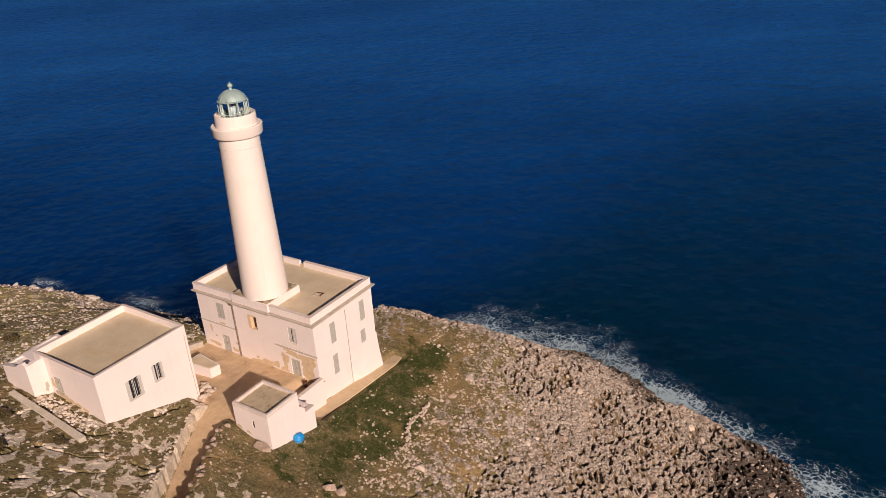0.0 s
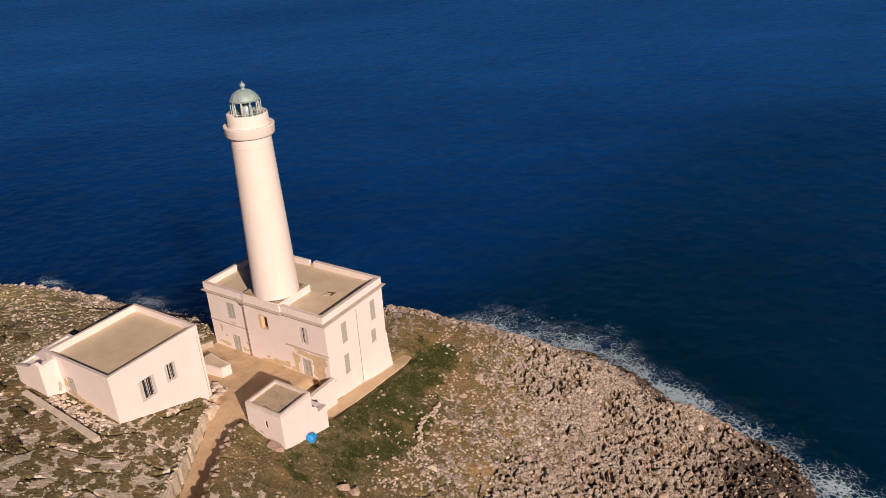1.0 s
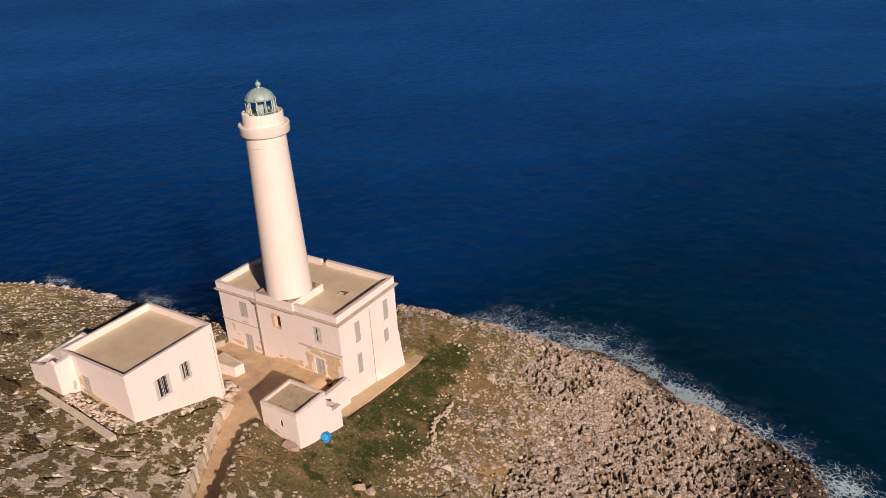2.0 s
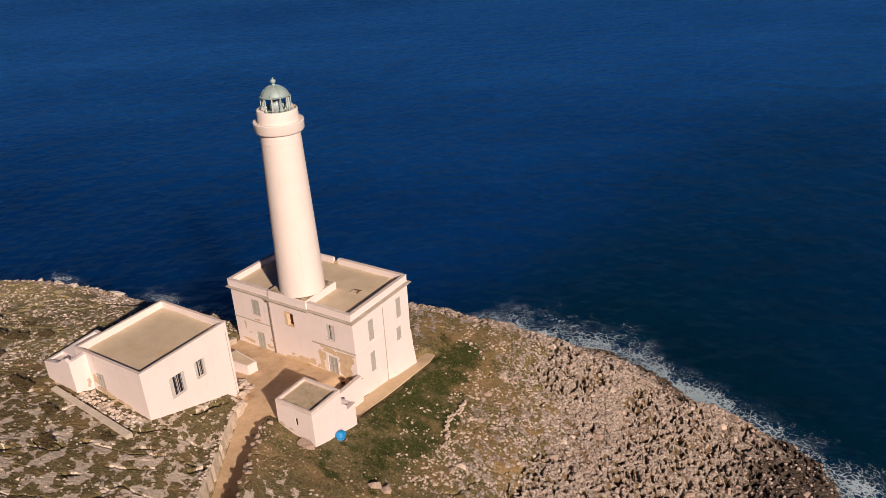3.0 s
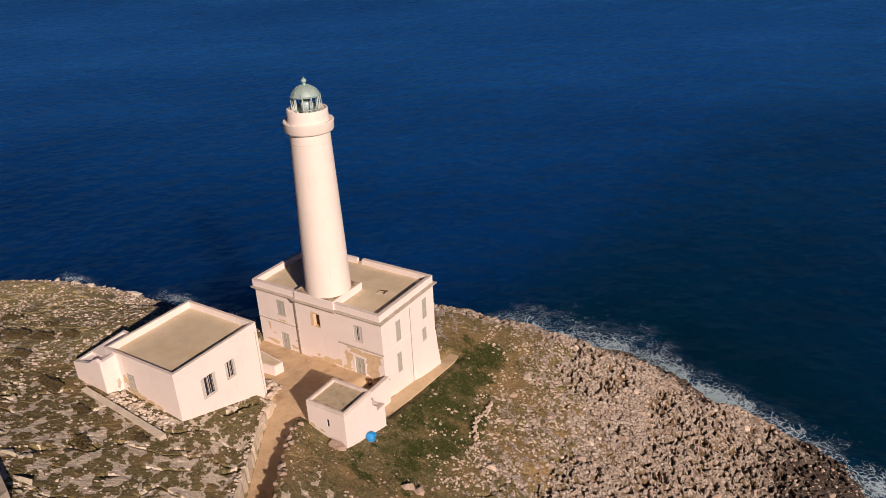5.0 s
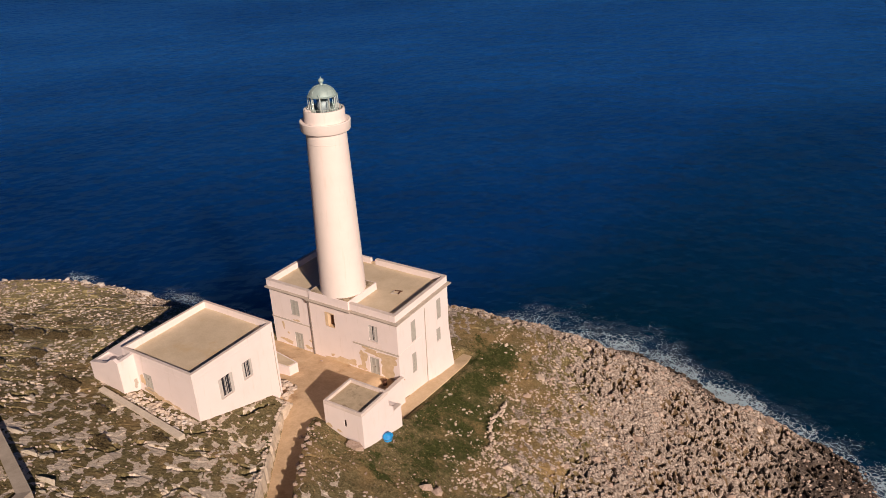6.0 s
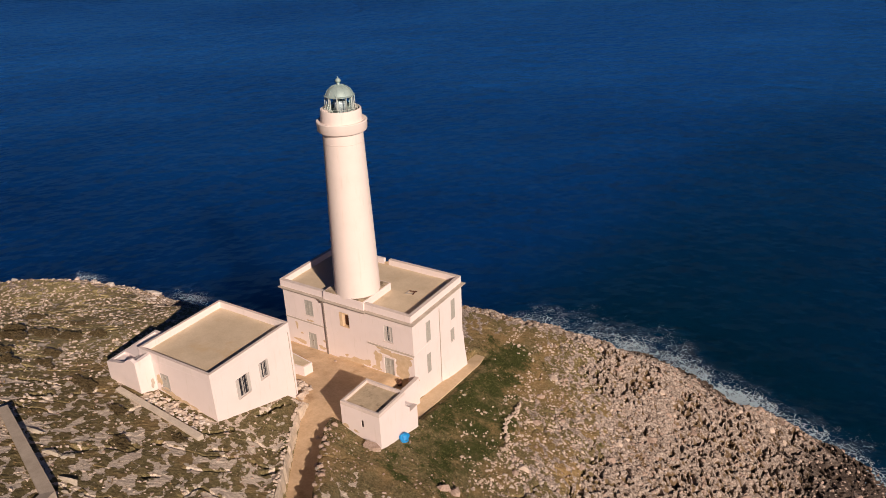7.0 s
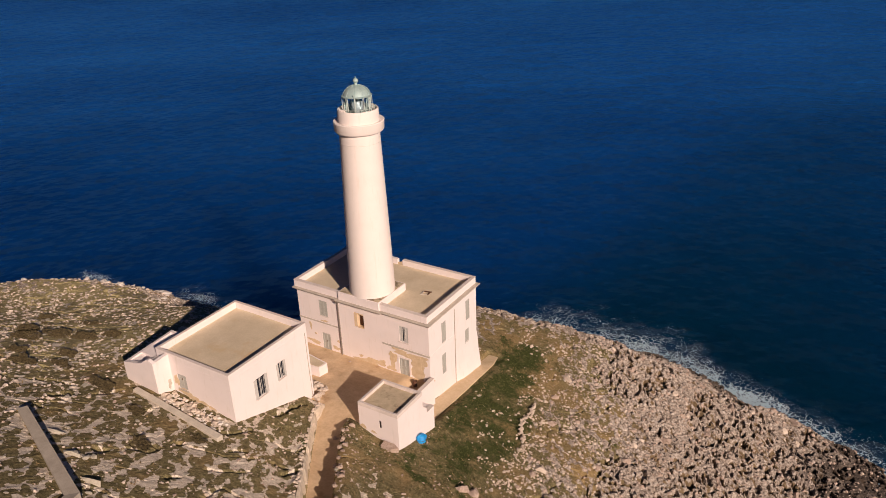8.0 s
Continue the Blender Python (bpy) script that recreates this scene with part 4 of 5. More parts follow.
lantern = smooth(part("lantern", turned([(1.12, 24.9), (1.24, 24.9), (1.24, 25.62), (1.20, 25.68), (1.12, 25.68), (1.12, 24.9)], TX, TY, 40), LANTERN_PAINT, tower, "pale green glazed lantern"))
LR, LZ0, LZ1, NB = 1.18, 25.66, 26.98, 10
for i in range(NB):
    a, b = 2 * math.pi * (i + 0.3) / NB, 2 * math.pi * (i + 1.3) / NB
    p0 = Vector((TX + LR * math.cos(a), TY + LR * math.sin(a), 0))
    p1 = Vector((TX + LR * math.cos(b), TY + LR * math.sin(b), 0))
    part("glazing_bar", tube([(p0.x, p0.y, LZ0), (p0.x, p0.y, LZ1)], 0.055, 6), LANTERN_PAINT, lantern)
    t = (p1 - p0).normalized()
    q0, q1 = p0 + t * 0.05, p1 - t * 0.05
    n_in = Vector((-t.y, t.x, 0)) * 0.012
    pane = prism([(q0.x, q0.y), (q1.x, q1.y), ((q1 + n_in).x, (q1 + n_in).y), ((q0 + n_in).x, (q0 + n_in).y)], LZ0, LZ1 - 0.02)
    po = part("pane", pane, CLEAR, lantern)
    po.visible_shadow = False
    # outer posts of the catwalk
    c = Vector((TX + 1.34 * math.cos(a), TY + 1.34 * math.sin(a), 0))
    part("stanchion", tube([(c.x, c.y, 24.92), (c.x, c.y, 27.0)], 0.035, 6), LANTERN_PAINT, lantern)
smooth(part("lens", turned([(0, 25.1), (0.28, 25.1), (0.30, 25.5), (0.48, 25.7), (0.56, 26.05), (0.50, 26.4), (0.30, 26.65), (0.0, 26.75)], TX, TY, 24), LENS, lantern, "glass beacon lens"), 70)
dome = smooth(part("dome", turned([(1.00, 26.95), (1.26, 26.93), (1.36, 26.96), (1.38, 27.02), (1.30, 27.05), (1.24, 27.08), (1.17, 27.28), (1.00, 27.52), (0.74, 27.73), (0.44, 27.86), (0.22, 27.92), (0.16, 27.95), (0, 27.95)], TX, TY, 40), COPPER, tower, "verdigris metal dome"), 30)
for i in range(10):
    a = 2 * math.pi * (i + 0.3) / 10
    pts = [(TX + r * math.cos(a), TY + r * math.sin(a), z) for r, z in ((1.25, 27.07), (1.18, 27.28), (1.01, 27.53), (0.75, 27.74), (0.45, 27.87), (0.23, 27.93))]
    part("rib", tube(pts, 0.018, 5), COPPER, dome)
smooth(part("finial", turned([(0, 27.9), (0.18, 27.9), (0.15, 28.02), (0.12, 28.08), (0.15, 28.11), (0.22, 28.18), (0.26, 28.30), (0.22, 28.42), (0.12, 28.49), (0.05, 28.52), (0.03, 28.66), (0, 28.66)], TX, TY, 20), COPPER, dome, "ball finial with vent"), 50)
for a in (2.0, 5.2):
    part("lightning_spike", tube([(TX + 1.35 * math.cos(a), TY + 1.35 * math.sin(a), 27.0), (TX + 1.44 * math.cos(a), TY + 1.44 * math.sin(a), 27.36)], 0.025, 5), LANTERN_PAINT, dome)
for i in range(14):
    a = 2 * math.pi * i / 14
    c = (TX + 1.56 * math.cos(a), TY + 1.56 * math.sin(a))
    part("rail_post", tube([(*c, 24.95), (*c, 26.0)], 0.022, 5), LANTERN_PAINT, tower)
smooth(part("rail", tube([(TX + 1.56 * math.cos(2 * math.pi * i / 40), TY + 1.56 * math.sin(2 * math.pi * i / 40)  , 25.98) for i in range(41)], 0.022, 5), LANTERN_PAINT, tower))
box_bm = boxes((TX - 0.9, TX - 0.3, TY - 1.55, TY - 1.30, 24.96, 25.95), bevel=0.04)
part("locker", box_bm, TOWER_WHITE, tower, "white locker in the gallery")

# ---- the store house ----
store = thing("store_house", "single-storey white store house with flat roof and two shuttered windows", "house")
SX0, SX1, SY0, SY1, STOP, SROOF, SB = -16.35, -7.80, -17.48, -8.22, 9.20, 8.55, 0.5
SW1, SW2, SD = (-14.85, -13.66, 5.22, 7.15), (-12.22, -11.38, 5.52, 7.18), (-14.12, -13.10, 5.9, 7.35)
part("side_wall", wall_mesh("x", SX1, SX1 - 0.5, SY0, SY1, SB, SROOF - 0.05, (SW1, SW2)), PLASTER, store)
part("front_wall", wall_mesh("y", SY0, SY0 + 0.5, SX0, SX1 - 0.5, SB, SROOF - 0.05, (SD,)), PLASTER, store)
part("side_wall", wall_mesh("x", SX0, SX0 + 0.5, SY0 + 0.5, SY1, SB, SROOF - 0.05), PLASTER, store)
part("back_wall", wall_mesh("y", SY1 - 0.5, SY1, SX0 + 0.5, SX1 - 0.5, SB, SROOF - 0.05), PLASTER, store)
ST = 0.24
part("roof", roof_mesh(SX0 + ST, SX1 - ST, SY0 + ST, SY1 - ST, SROOF, seed=5), ROOF, store, "flat beige screeded roof")
for a in ((SX0, SX1, SY0, SY0 + ST), (SX0, SX1, SY1 - ST, SY1), (SX0, SX0 + ST, SY0 + ST, SY1 - ST), (SX1 - ST, SX1, SY0 + ST, SY1 - ST)):
    part("parapet", boxes((*a, SROOF - 0.05, STOP - 0.04), bevel=0.02), PLASTER, store)
for a in ((SX0 - 0.02, SX1 + 0.02, SY0 - 0.02, SY0 + ST + 0.01), (SX0 - 0.02, SX1 + 0.02, SY1 - ST - 0.01, SY1 + 0.02), (SX0 - 0.02, SX0 + ST + 0.01, SY0 + ST + 0.02, SY1 - ST - 0.02), (SX1 - ST - 0.01, SX1 + 0.02, SY0 + ST + 0.02, SY1 - ST - 0.02)):
    part("coping", boxes((*a, STOP - 0.04, STOP), bevel=0.012), COPING, store)
window(store, "x", SX1, 1, *SW1, SHUTTER_WHITE, "open", label="barred window with pale shutters folded open")
window(store, "x", SX1, 1, *SW2, SHUTTER_WHITE, "open", label="barred window with pale shutters folded open")
door(store, "y", SY0, -1, *SD, SHUTTER, "small grey door")
part("drainpipe", tube([(SX1 + 0.06, SY1 - 0.30, 8.3), (SX1 + 0.06, SY1 - 0.30, 4.5), (SX1 + 0.06, SY1 - 0.25, 1.6)], 0.03), TRIM, store, "thin grey drainpipe")
# the lean-to round its end, with a worn uneven parapet
LX0, LX1, LY0, LB = -18.75, -14.85, -19.08, 3.5
front = bmesh.new()
outline = [(LX0, LB), (LX1, LB), (LX1, 8.93), (LX1 - 0.2, 9.02), (LX1 - 0.5, 9.16), (LX1 - 0.8, 9.10), (LX1 - 1.5, 8.58), (LX1 - 2.2, 8.34), (LX1 - 3.0, 8.20), (LX0 + 0.25, 8.04), (LX0, 7.98)]
for y in (LY0, LY0 + 0.32):
    front.faces.new([front.verts.new((x, y, z)) for x, z in outline])
rings = [f.verts[:] for f in front.faces]
for i in range(len(outline)):
    j = (i + 1) % len(outline)
    front.faces.new((rings[0][i], rings[0][j], rings[1][j], rings[1][i]))
part("lean_to_wall", front, PLASTER, store)
part("lean_to_wall", prism([(LX1 - 0.32, LY0 + 0.323), (LX1, LY0 + 0.323), (LX1, SY0 - 0.003), (LX1 - 0.32, SY0 - 0.003)], LB, [8.96, 8.93, 9.02, 9.06]), PLASTER, store)
part("lean_to_wall", prism([(LX0, LY0 + 0.323), (LX0 + 0.32, LY0 + 0.323), (LX0 + 0.32, -13.9), (LX0, -13.9)], LB, [7.98, 8.02, 8.35, 8.30]), PLASTER, store)
part("lean_to_wall", boxes((LX0 + 0.323, SX0 - 0.003, -14.22, -13.9, LB, 8.34), bevel=0.02), PLASTER, store)
part("lean_to_roof", boxes((LX0 + 0.323, LX1 - 0.323, LY0 + 0.323, SY0 - 0.003, 7.2, 7.93), (LX0 + 0.323, SX0 - 0.003, SY0 - 0.003, -14.223, 7.2, 8.18)), PLASTER, store, "whitewashed lean-to roof")
part("lean_to_step", boxes((-16.3, -15.4, SY0 - 0.62, SY0 - 0.006, 7.935, 8.45), bevel=0.05), PLASTER, store)
for i, (u, z, w, h) in enumerate(((-14.35, 6.6, 0.5, 1.2), (-13.4, 5.6, 1.8, 0.6), (-11.6, 4.9, 2.6, 0.9), (-9.6, 4.3, 2.4, 1.0), (-12.5, 5.2, 1.8, 0.7))):
    blotch("bare_render", "y", SY0, -1, u, z, w, h, 60 + i, BARE, store, "patch of bare ochre render")
for i, (u, z, w, h) in enumerate(((-17.85, 6.3, 0.35, 0.8),)):
    blotch("bare_render", "x", LX1, 1, u, z, w, h, 70 + i, TRIM, store, "patch of bare grey render")

# kerb wall in front of the store house
kerb = thing("kerb_wall", "low pale concrete kerb wall beside the store house", "wall")
bm = prism([(-16.3, -20.38), (-6.35, -20.70), (-6.35, -20.12), (-16.3, -19.88)], 3.0, [6.78, 5.85, 5.85, 6.78])
bmesh.ops.bevel(bm, geom=list(bm.edges), offset=0.03, segments=1, affect="EDGES")
part("wall", bm, KERB, kerb)

# ---- the hut and the yard wall ----
hut = thing("hut", "small white flat-roofed hut casting a shadow on the yard", "hut")
AX0, AX1, AY0, AY1, AT, AB = -1.38, 2.74, -9.76, -5.98, 4.02, -1.5
SLIT = (0.76, 1.02, 2.05, 2.80)
part("front_wall", wall_mesh("y", AY0, AY0 + 0.3, AX0, AX1 - 0.3, AB, 3.68, (SLIT,)), PLASTER, hut)
part("side_wall", wall_mesh("x", AX1, AX1 - 0.3, AY0, AY1, AB, 3.68), PLASTER, hut)
part("side_wall", wall_mesh("x", AX0, AX0 + 0.3, AY0 + 0.3, AY1, AB, 3.68), PLASTER, hut)
part("back_wall", wall_mesh("y", AY1 - 0.3, AY1, AX0 + 0.3, AX1 - 0.3, AB, 3.68), PLASTER, hut)
AH = 0.24
part("roof", roof_mesh(AX0 + AH, AX1 - AH, AY0 + AH, AY1 - AH, 3.74, seed=8), ROOF_GREY, hut, "grey-brown stained flat roof")
for a in ((AX0, AX1, AY0, AY0 + AH), (AX0, AX1, AY1 - AH, AY1), (AX0, AX0 + AH, AY0 + AH, AY1 - AH), (AX1 - AH, AX1, AY0 + AH, AY1 - AH)):
    part("parapet", boxes((*a, 3.68, AT), bevel=0.02), COPING, hut)
part("slit_window", boxes((SLIT[0] + 0.01, SLIT[1] - 0.01, AY0 + 0.06, AY0 + 0.10, SLIT[2], SLIT[3])), DARK, hut, "narrow slit window")
for i, (u, z, w, h) in enumerate(((-1.0, 1.55, 0.6, 0.5), (0.1, 1.35, 0.5, 0.25))):
    blotch("bare_render", "y", AY0, -1, u, z, w, h, 80 + i, BARE, hut, "patch of bare ochre render")

yard = thing("yard_wall", "white retaining wall between the hut and the keepers' house", "wall")
part("wall", boxes((-0.34, 0.02, -5.2, HY0 - 0.004, -4.2, 0.72), bevel=0.02), PLASTER, yard)
part("coping", boxes((-0.37, 0.05, -5.2, HY0 - 0.01, 0.72, 0.78), bevel=0.015), COPING, yard)
part("wall", boxes((0.02, 2.74, -4.62, -4.22, -3.2, 1.38), bevel=0.02), PLASTER, yard)
part("wall", boxes((2.34, 2.74, AY1 + 0.003, -4.62, -3.2, 1.40), bevel=0.02), PLASTER, yard)
part("pier", prism([(2.36, AY1 + 0.01), (2.72, AY1 + 0.01), (2.72, -5.35), (2.36, -5.35)], 1.38, [2.45, 2.45, 1.9, 1.9]), PLASTER, yard)
part("coping", boxes((2.32, 2.76, -5.34, -4.20, 1.40, 1.46), bevel=0.015), COPING, yard)
part("floor", boxes((0.02, 2.34, AY1, -4.62, -3.2, 0.62)), CONCRETE, yard)

# ---- low blocks and walls by the yard ----
block = thing("cistern_block", "low white block with a sloping beige top beside the yard", "cistern")
part("body", prism([(-12.9, -5.5), (-9.75, -5.15), (-9.75, -3.95), (-12.9, -3.6)], -0.5, [2.05, 1.95, 1.80, 1.95]), PLASTER, block)
part("top", prism([(-12.75, -5.36), (-9.9, -5.05), (-9.9, -4.08), (-12.75, -3.78)], 1.55, [2.075, 1.98, 1.83, 1.975]), ROOF, block, "beige screeded sloping top")

low = thing("garden_wall", "low beige stone wall at the edge of the yard", "wall")
part("wall", prism([(-17.3, -6.4), (-16.85, -6.5), (-16.2, -0.6), (-16.65, -0.5)], -1.0, [1.7, 1.75, 0.75, 0.72]), CONCRETE, low)

wall = thing("field_wall", "low grey concrete field wall with a long cast shadow", "wall")
part("wall", prism([(-16.3, -28.6), (-4.4, -32.55), (-1.8, -38.3), (-2.55, -38.6), (-5.0, -33.2), (-16.6, -29.2)], 5.5, [10.6, 11.1, 12.2, 12.2, 11.1, 10.6]), CONCRETE, wall)


# ---- yard, footpath and paving ----
def level_mask(x, y):
    px = path_side(x, y)
    on_path = ease(1.32, 1.15, np.abs(px)) * ease(-5, -7, y) * ease(-33, -32, y)
    yd = ease(-12.9, -11.9, x) * ease(0.0, -0.2, x) * ease(-9.9, -8.9, y) * ease(0.9, 0.6, y)
    yd = np.maximum(yd, ease(-17.4, -16.6, x) * ease(-8, -11, x) * ease(-5.8, -4.8, y) * ease(0.9, 0.6, y))
    return np.maximum(on_path, yd)


def filtered_sheet(name, xs, ys, zfun, keep, material):
    gx, gy = np.meshgrid(xs, ys)
    z = zfun(gx, gy)
    k = keep(gx, gy)
    nx = len(xs)
    verts = np.stack([gx, gy, z], -1).reshape(-1, 3)
    faces = []
    for j in range(len(ys) - 1):
        for i in range(nx - 1):
            if k[j, i] and k[j + 1, i] and k[j, i + 1] and k[j + 1, i + 1]:
                a = j * nx + i
                faces.append((a, a + 1, a + nx + 1, a + nx))
    used = sorted({v for f in faces for v in f})
    at = {v: n for n, v in enumerate(used)}
    me = bpy.data.meshes.new(name)
    me.from_pydata([verts[v].tolist() for v in used], [], [tuple(at[v] for v in f) for f in faces])
    me.materials.append(material)
    for f in me.polygons:
        f.use_smooth = True
    return new(name, me)


footpath = filtered_sheet("road", np.arange(-18, 16, 0.25), np.arange(-33, 1.5, 0.25),
                          lambda x, y: yard_height(x, y) + 0.10 * (fbm(x * 0.7, y * 0.7, 91, 4) - 0.5) + 0.05 * (fbm(x * 3, y * 3, 92, 2) - 0.5),
                          lambda x, y: level_mask(x, y) > 0.04, SAND)
tagged(footpath, "sandy earth yard and sunken footpath", "path", kind="structure")

strip = prism([(0.0, -4.2), (1.5, -4.2), (0.95, 10.6), (0.6, 12.1), (-0.6, 12.1), (-0.6, 0.0)], -4.6, [-1.68, -1.70, -3.46, -3.62, -3.62, -2.20])
pave = mesh_object("pavement", strip, PAVING)
tagged(pave, "ochre paved strip along the foot of the keepers' house", "pavement", kind="structure")

# ---- stones ----
def rock_template(seed, flat=0.65, sub=1, rough=0.55):
    """Corner places and faces of one broken stone about one metre across, its middle at the origin."""
    bm = bmesh.new()
    bmesh.ops.create_icosphere(bm, subdivisions=sub, radius=0.5)
    rnd = random.Random(seed)
    cuts = [(Vector((rnd.uniform(-1, 1), rnd.uniform(-1, 1), rnd.uniform(-0.6, 1))).normalized(), rnd.uniform(0.26, 0.42)) for _ in range(7)]
    for v in bm.verts:
        for n, d in cuts:
            k = v.co.dot(n)
            if k > d:
                v.co -= n * (k - d)
        v.co *= 1 + rough * noise.noise(v.co * 2.5 + Vector((seed * 3.1, 0, 0)))
        v.co.z *= flat
    co = np.array([v.co[:] for v in bm.verts])
    fc = [tuple(v.index for v in f.verts) for f in bm.faces]
    bm.free()
    return co, fc


PLATES = [(co * (1.15, 1.0, 0.9), fc) for co, fc in (rock_template(70 + s, 0.34 + 0.06 * (s % 3), 1, 0.75) for s in range(8))]
CHIPS = [rock_template(40 + s, 0.55 + 0.1 * (s % 3), 0, 0.8) for s in range(8)]
TEMPLATES = [rock_template(s, 0.5 + 0.1 * (s % 4)) for s in range(10)]
ROCK_MESHES = {}


def rock_mesh(k, material):
    key = (k, material.name)
    if key not in ROCK_MESHES:
        co, fc = TEMPLATES[k]
        me = bpy.data.meshes.new("stone")
        me.from_pydata(co.tolist(), [], fc)
        me.materials.append(material)
        ROCK_MESHES[key] = me
    return ROCK_MESHES[key]


def scatter(name, spots, material, label, category, shapes=None):
    """All of spots (x, y, z, size, turn) as stones joined into one mesh of kind stuff."""
    rnd = random.Random(len(spots))
    vs, fs, base = [], [], 0
    for x, y, z, s, a in spots:
        co, fc = (shapes or TEMPLATES)[rnd.randrange(len(shapes or TEMPLATES))]
        c, d = math.cos(a), math.sin(a)
        sx, sy, sz = s * rnd.uniform(0.8, 1.3), s * rnd.uniform(0.7, 1.1), s * rnd.uniform(0.7, 1.25)
        p = co * (sx, sy, sz)
        q = np.stack([p[:, 0] * c - p[:, 1] * d + x, p[:, 0] * d + p[:, 1] * c + y, p[:, 2] + z], -1)
        vs.append(q)
        fs += [tuple(i + base for i in f) for f in fc]
        base += len(co)
    me = bpy.data.meshes.new(name)
    me.from_pydata(np.concatenate(vs).tolist(), [], fs)
    me.materials.append(material)
    ob = new(name, me)
    return tagged(ob, label, category, kind="stuff")


def clear_of_buildings(x, y):
    boxes_ = ((-17.5, 0.4, -0.9, 9.9), (-19.2, -7.5, -20.9, -7.9), (-1.8, 3.1, -10.1, -4.0), (-13.4, -8.9, -7.0, -3.3), (-0.6, 2.2, -4.4, 12.2))
    m = np.ones(np.shape(x), bool)
    for a, b, c, d in boxes_:
        m &= ~((x > a) & (x < b) & (y > c) & (y < d))
    return m


def spots(n, x0, x1, y0, y1, sizes, weight, seed, sink=0.12):
    r = np.random.RandomState(seed)
    x, y = r.uniform(x0, x1, n), r.uniform(y0, y1, n)
    z, rk, gr, wt, _ = land(x, y)
    keep = (r.uniform(0, 1, n) < weight(x, y, rk, gr)) & (z > SEA_Z - 0.5) & clear_of_buildings(x, y) & (level_mask(x, y) < 0.02)
    x, y, z = x[keep], y[keep], z[keep]
    s = sizes[0] + (sizes[1] - sizes[0]) * r.uniform(0, 1, len(x)) ** 2.2
    return [(a, b, c - sink * k + 0.12 * k, k, t) for a, b, c, k, t in zip(x, y, z, s, r.uniform(0, 6.28, len(x)))]


small = spots(7500, 0, 42, -16, 34, (0.12, 0.55), lambda x, y, rk, gr: 0.10 + 0.75 * rk - 0.6 * gr, 101)
small += spots(1500, -60, 2, -34, 12, (0.14, 0.42), lambda x, y, rk, gr: 0.25 + 0.4 * rk, 102)

# boulders that stand out
small += spots(3500, -1, 14, -13, 20, (0.08, 0.3), lambda x, y, rk, gr: 0.35 * np.clip(1 - 1.6 * gr, 0.02, 1), 104)
small += spots(9000, -4, 17, -27, -5, (0.06, 0.30), lambda x, y, rk, gr: 0.4 * np.clip(1 - 1.4 * gr, 0, 1) * (fbm(x * 0.5, y * 0.5, 90, 3) > 0.5), 111)
chips = spots(15000, 1, 24, -15, 24, (0.09, 0.42), lambda x, y, rk, gr: np.clip(1.1 - 1.1 * rk - 1.05 * gr, 0.02, 1) * ease(4, 8, x + 0.3 * y + 4 * (fbm(x * 0.4, y * 0.4, 83, 3) - 0.5)) * (fbm(x * 0.8, y * 0.8, 84, 2) > 0.5), 105)
chips += spots(9000, -66, -17, -30, 12, (0.16, 0.55), lambda x, y, rk, gr: 0.7 * (fbm(x * 0.6, y * 0.6, 86, 3) > 0.46), 110)
chips += spots(9000, -60, 2, -34, 12, (0.12, 0.4), lambda x, y, rk, gr: 0.55 * (fbm(x * 0.5, y * 0.5, 85, 2) > 0.5), 106)
rubble_stones = spots(17000, 3, 42, -16, 34, (0.12, 0.58), lambda x, y, rk, gr: np.clip(1.15 * rk - 0.15, 0, 1) * (1 - gr) * (0.12 + 0.88 * (fbm(x * 0.45, y * 0.45, 87, 4) > 0.51)) * (1 - 0.75 * ease(17, 25, x)), 107)
rubble_stones += spots(5000, 3, 30, -16, 26, (0.15, 0.55), lambda x, y, rk, gr: 0.35 * np.clip(1 - 1.3 * gr, 0, 1) * (fbm(x * 0.5, y * 0.5, 88, 2) > 0.52) * ease(5, 10, x + 0.3 * y), 108)
scatter("shore_rubble", rubble_stones, STONE_SHORE, "jagged pinkish limestone rubble along the shore", "stones")
grain = np.random.RandomState(5)
plates = spots(4200, -66, 3, -36, 8, (0.2, 0.75), lambda x, y, rk, gr: 0.75 * (fbm(x * 0.3, y * 0.3, 89, 3) > 0.46), 109, 0.16)
plates = [(x, y, z, k, grain.uniform(0, 6.28)) for x, y, z, k, _ in plates]
scatter("stone_plates", plates, STONE_PLATE, "flat grey-white limestone plates among the scrub", "stones", PLATES)
scatter("stone_chips", chips, STONE_PALE, "small pale limestone chips strewn over the scrub", "stones", CHIPS)
scatter("loose_stones", small, STONE, "scattered broken limestone among dry scrub", "stones")
boulder_spots = spots(420, 2, 40, -14, 32, (0.5, 1.25), lambda x, y, rk, gr: (0.12 + 0.5 * rk) * (gr < 0.3) * (x > 7), 103)[:200]
boulder_spots += [(8.1, 14.0, height(8.1, 14.0) + 0.1, 1.2, 0.4), (9.9, 5.8, height(9.9, 5.8) + 0.1, 1.3, 1.2), (11.8, -2.6, height(11.8, -2.6) + 0.1, 1.1, 2.2), (12.1, -1.5, height(12.1, -1.5) + 0.1, 1.1, 0.3), (9.7, -9.4, height(9.7, -9.4) + 0.1, 1.3, 0.2), (8.9, -9.9, height(8.9, -9.9) + 0.1, 1.1, 1.0)]
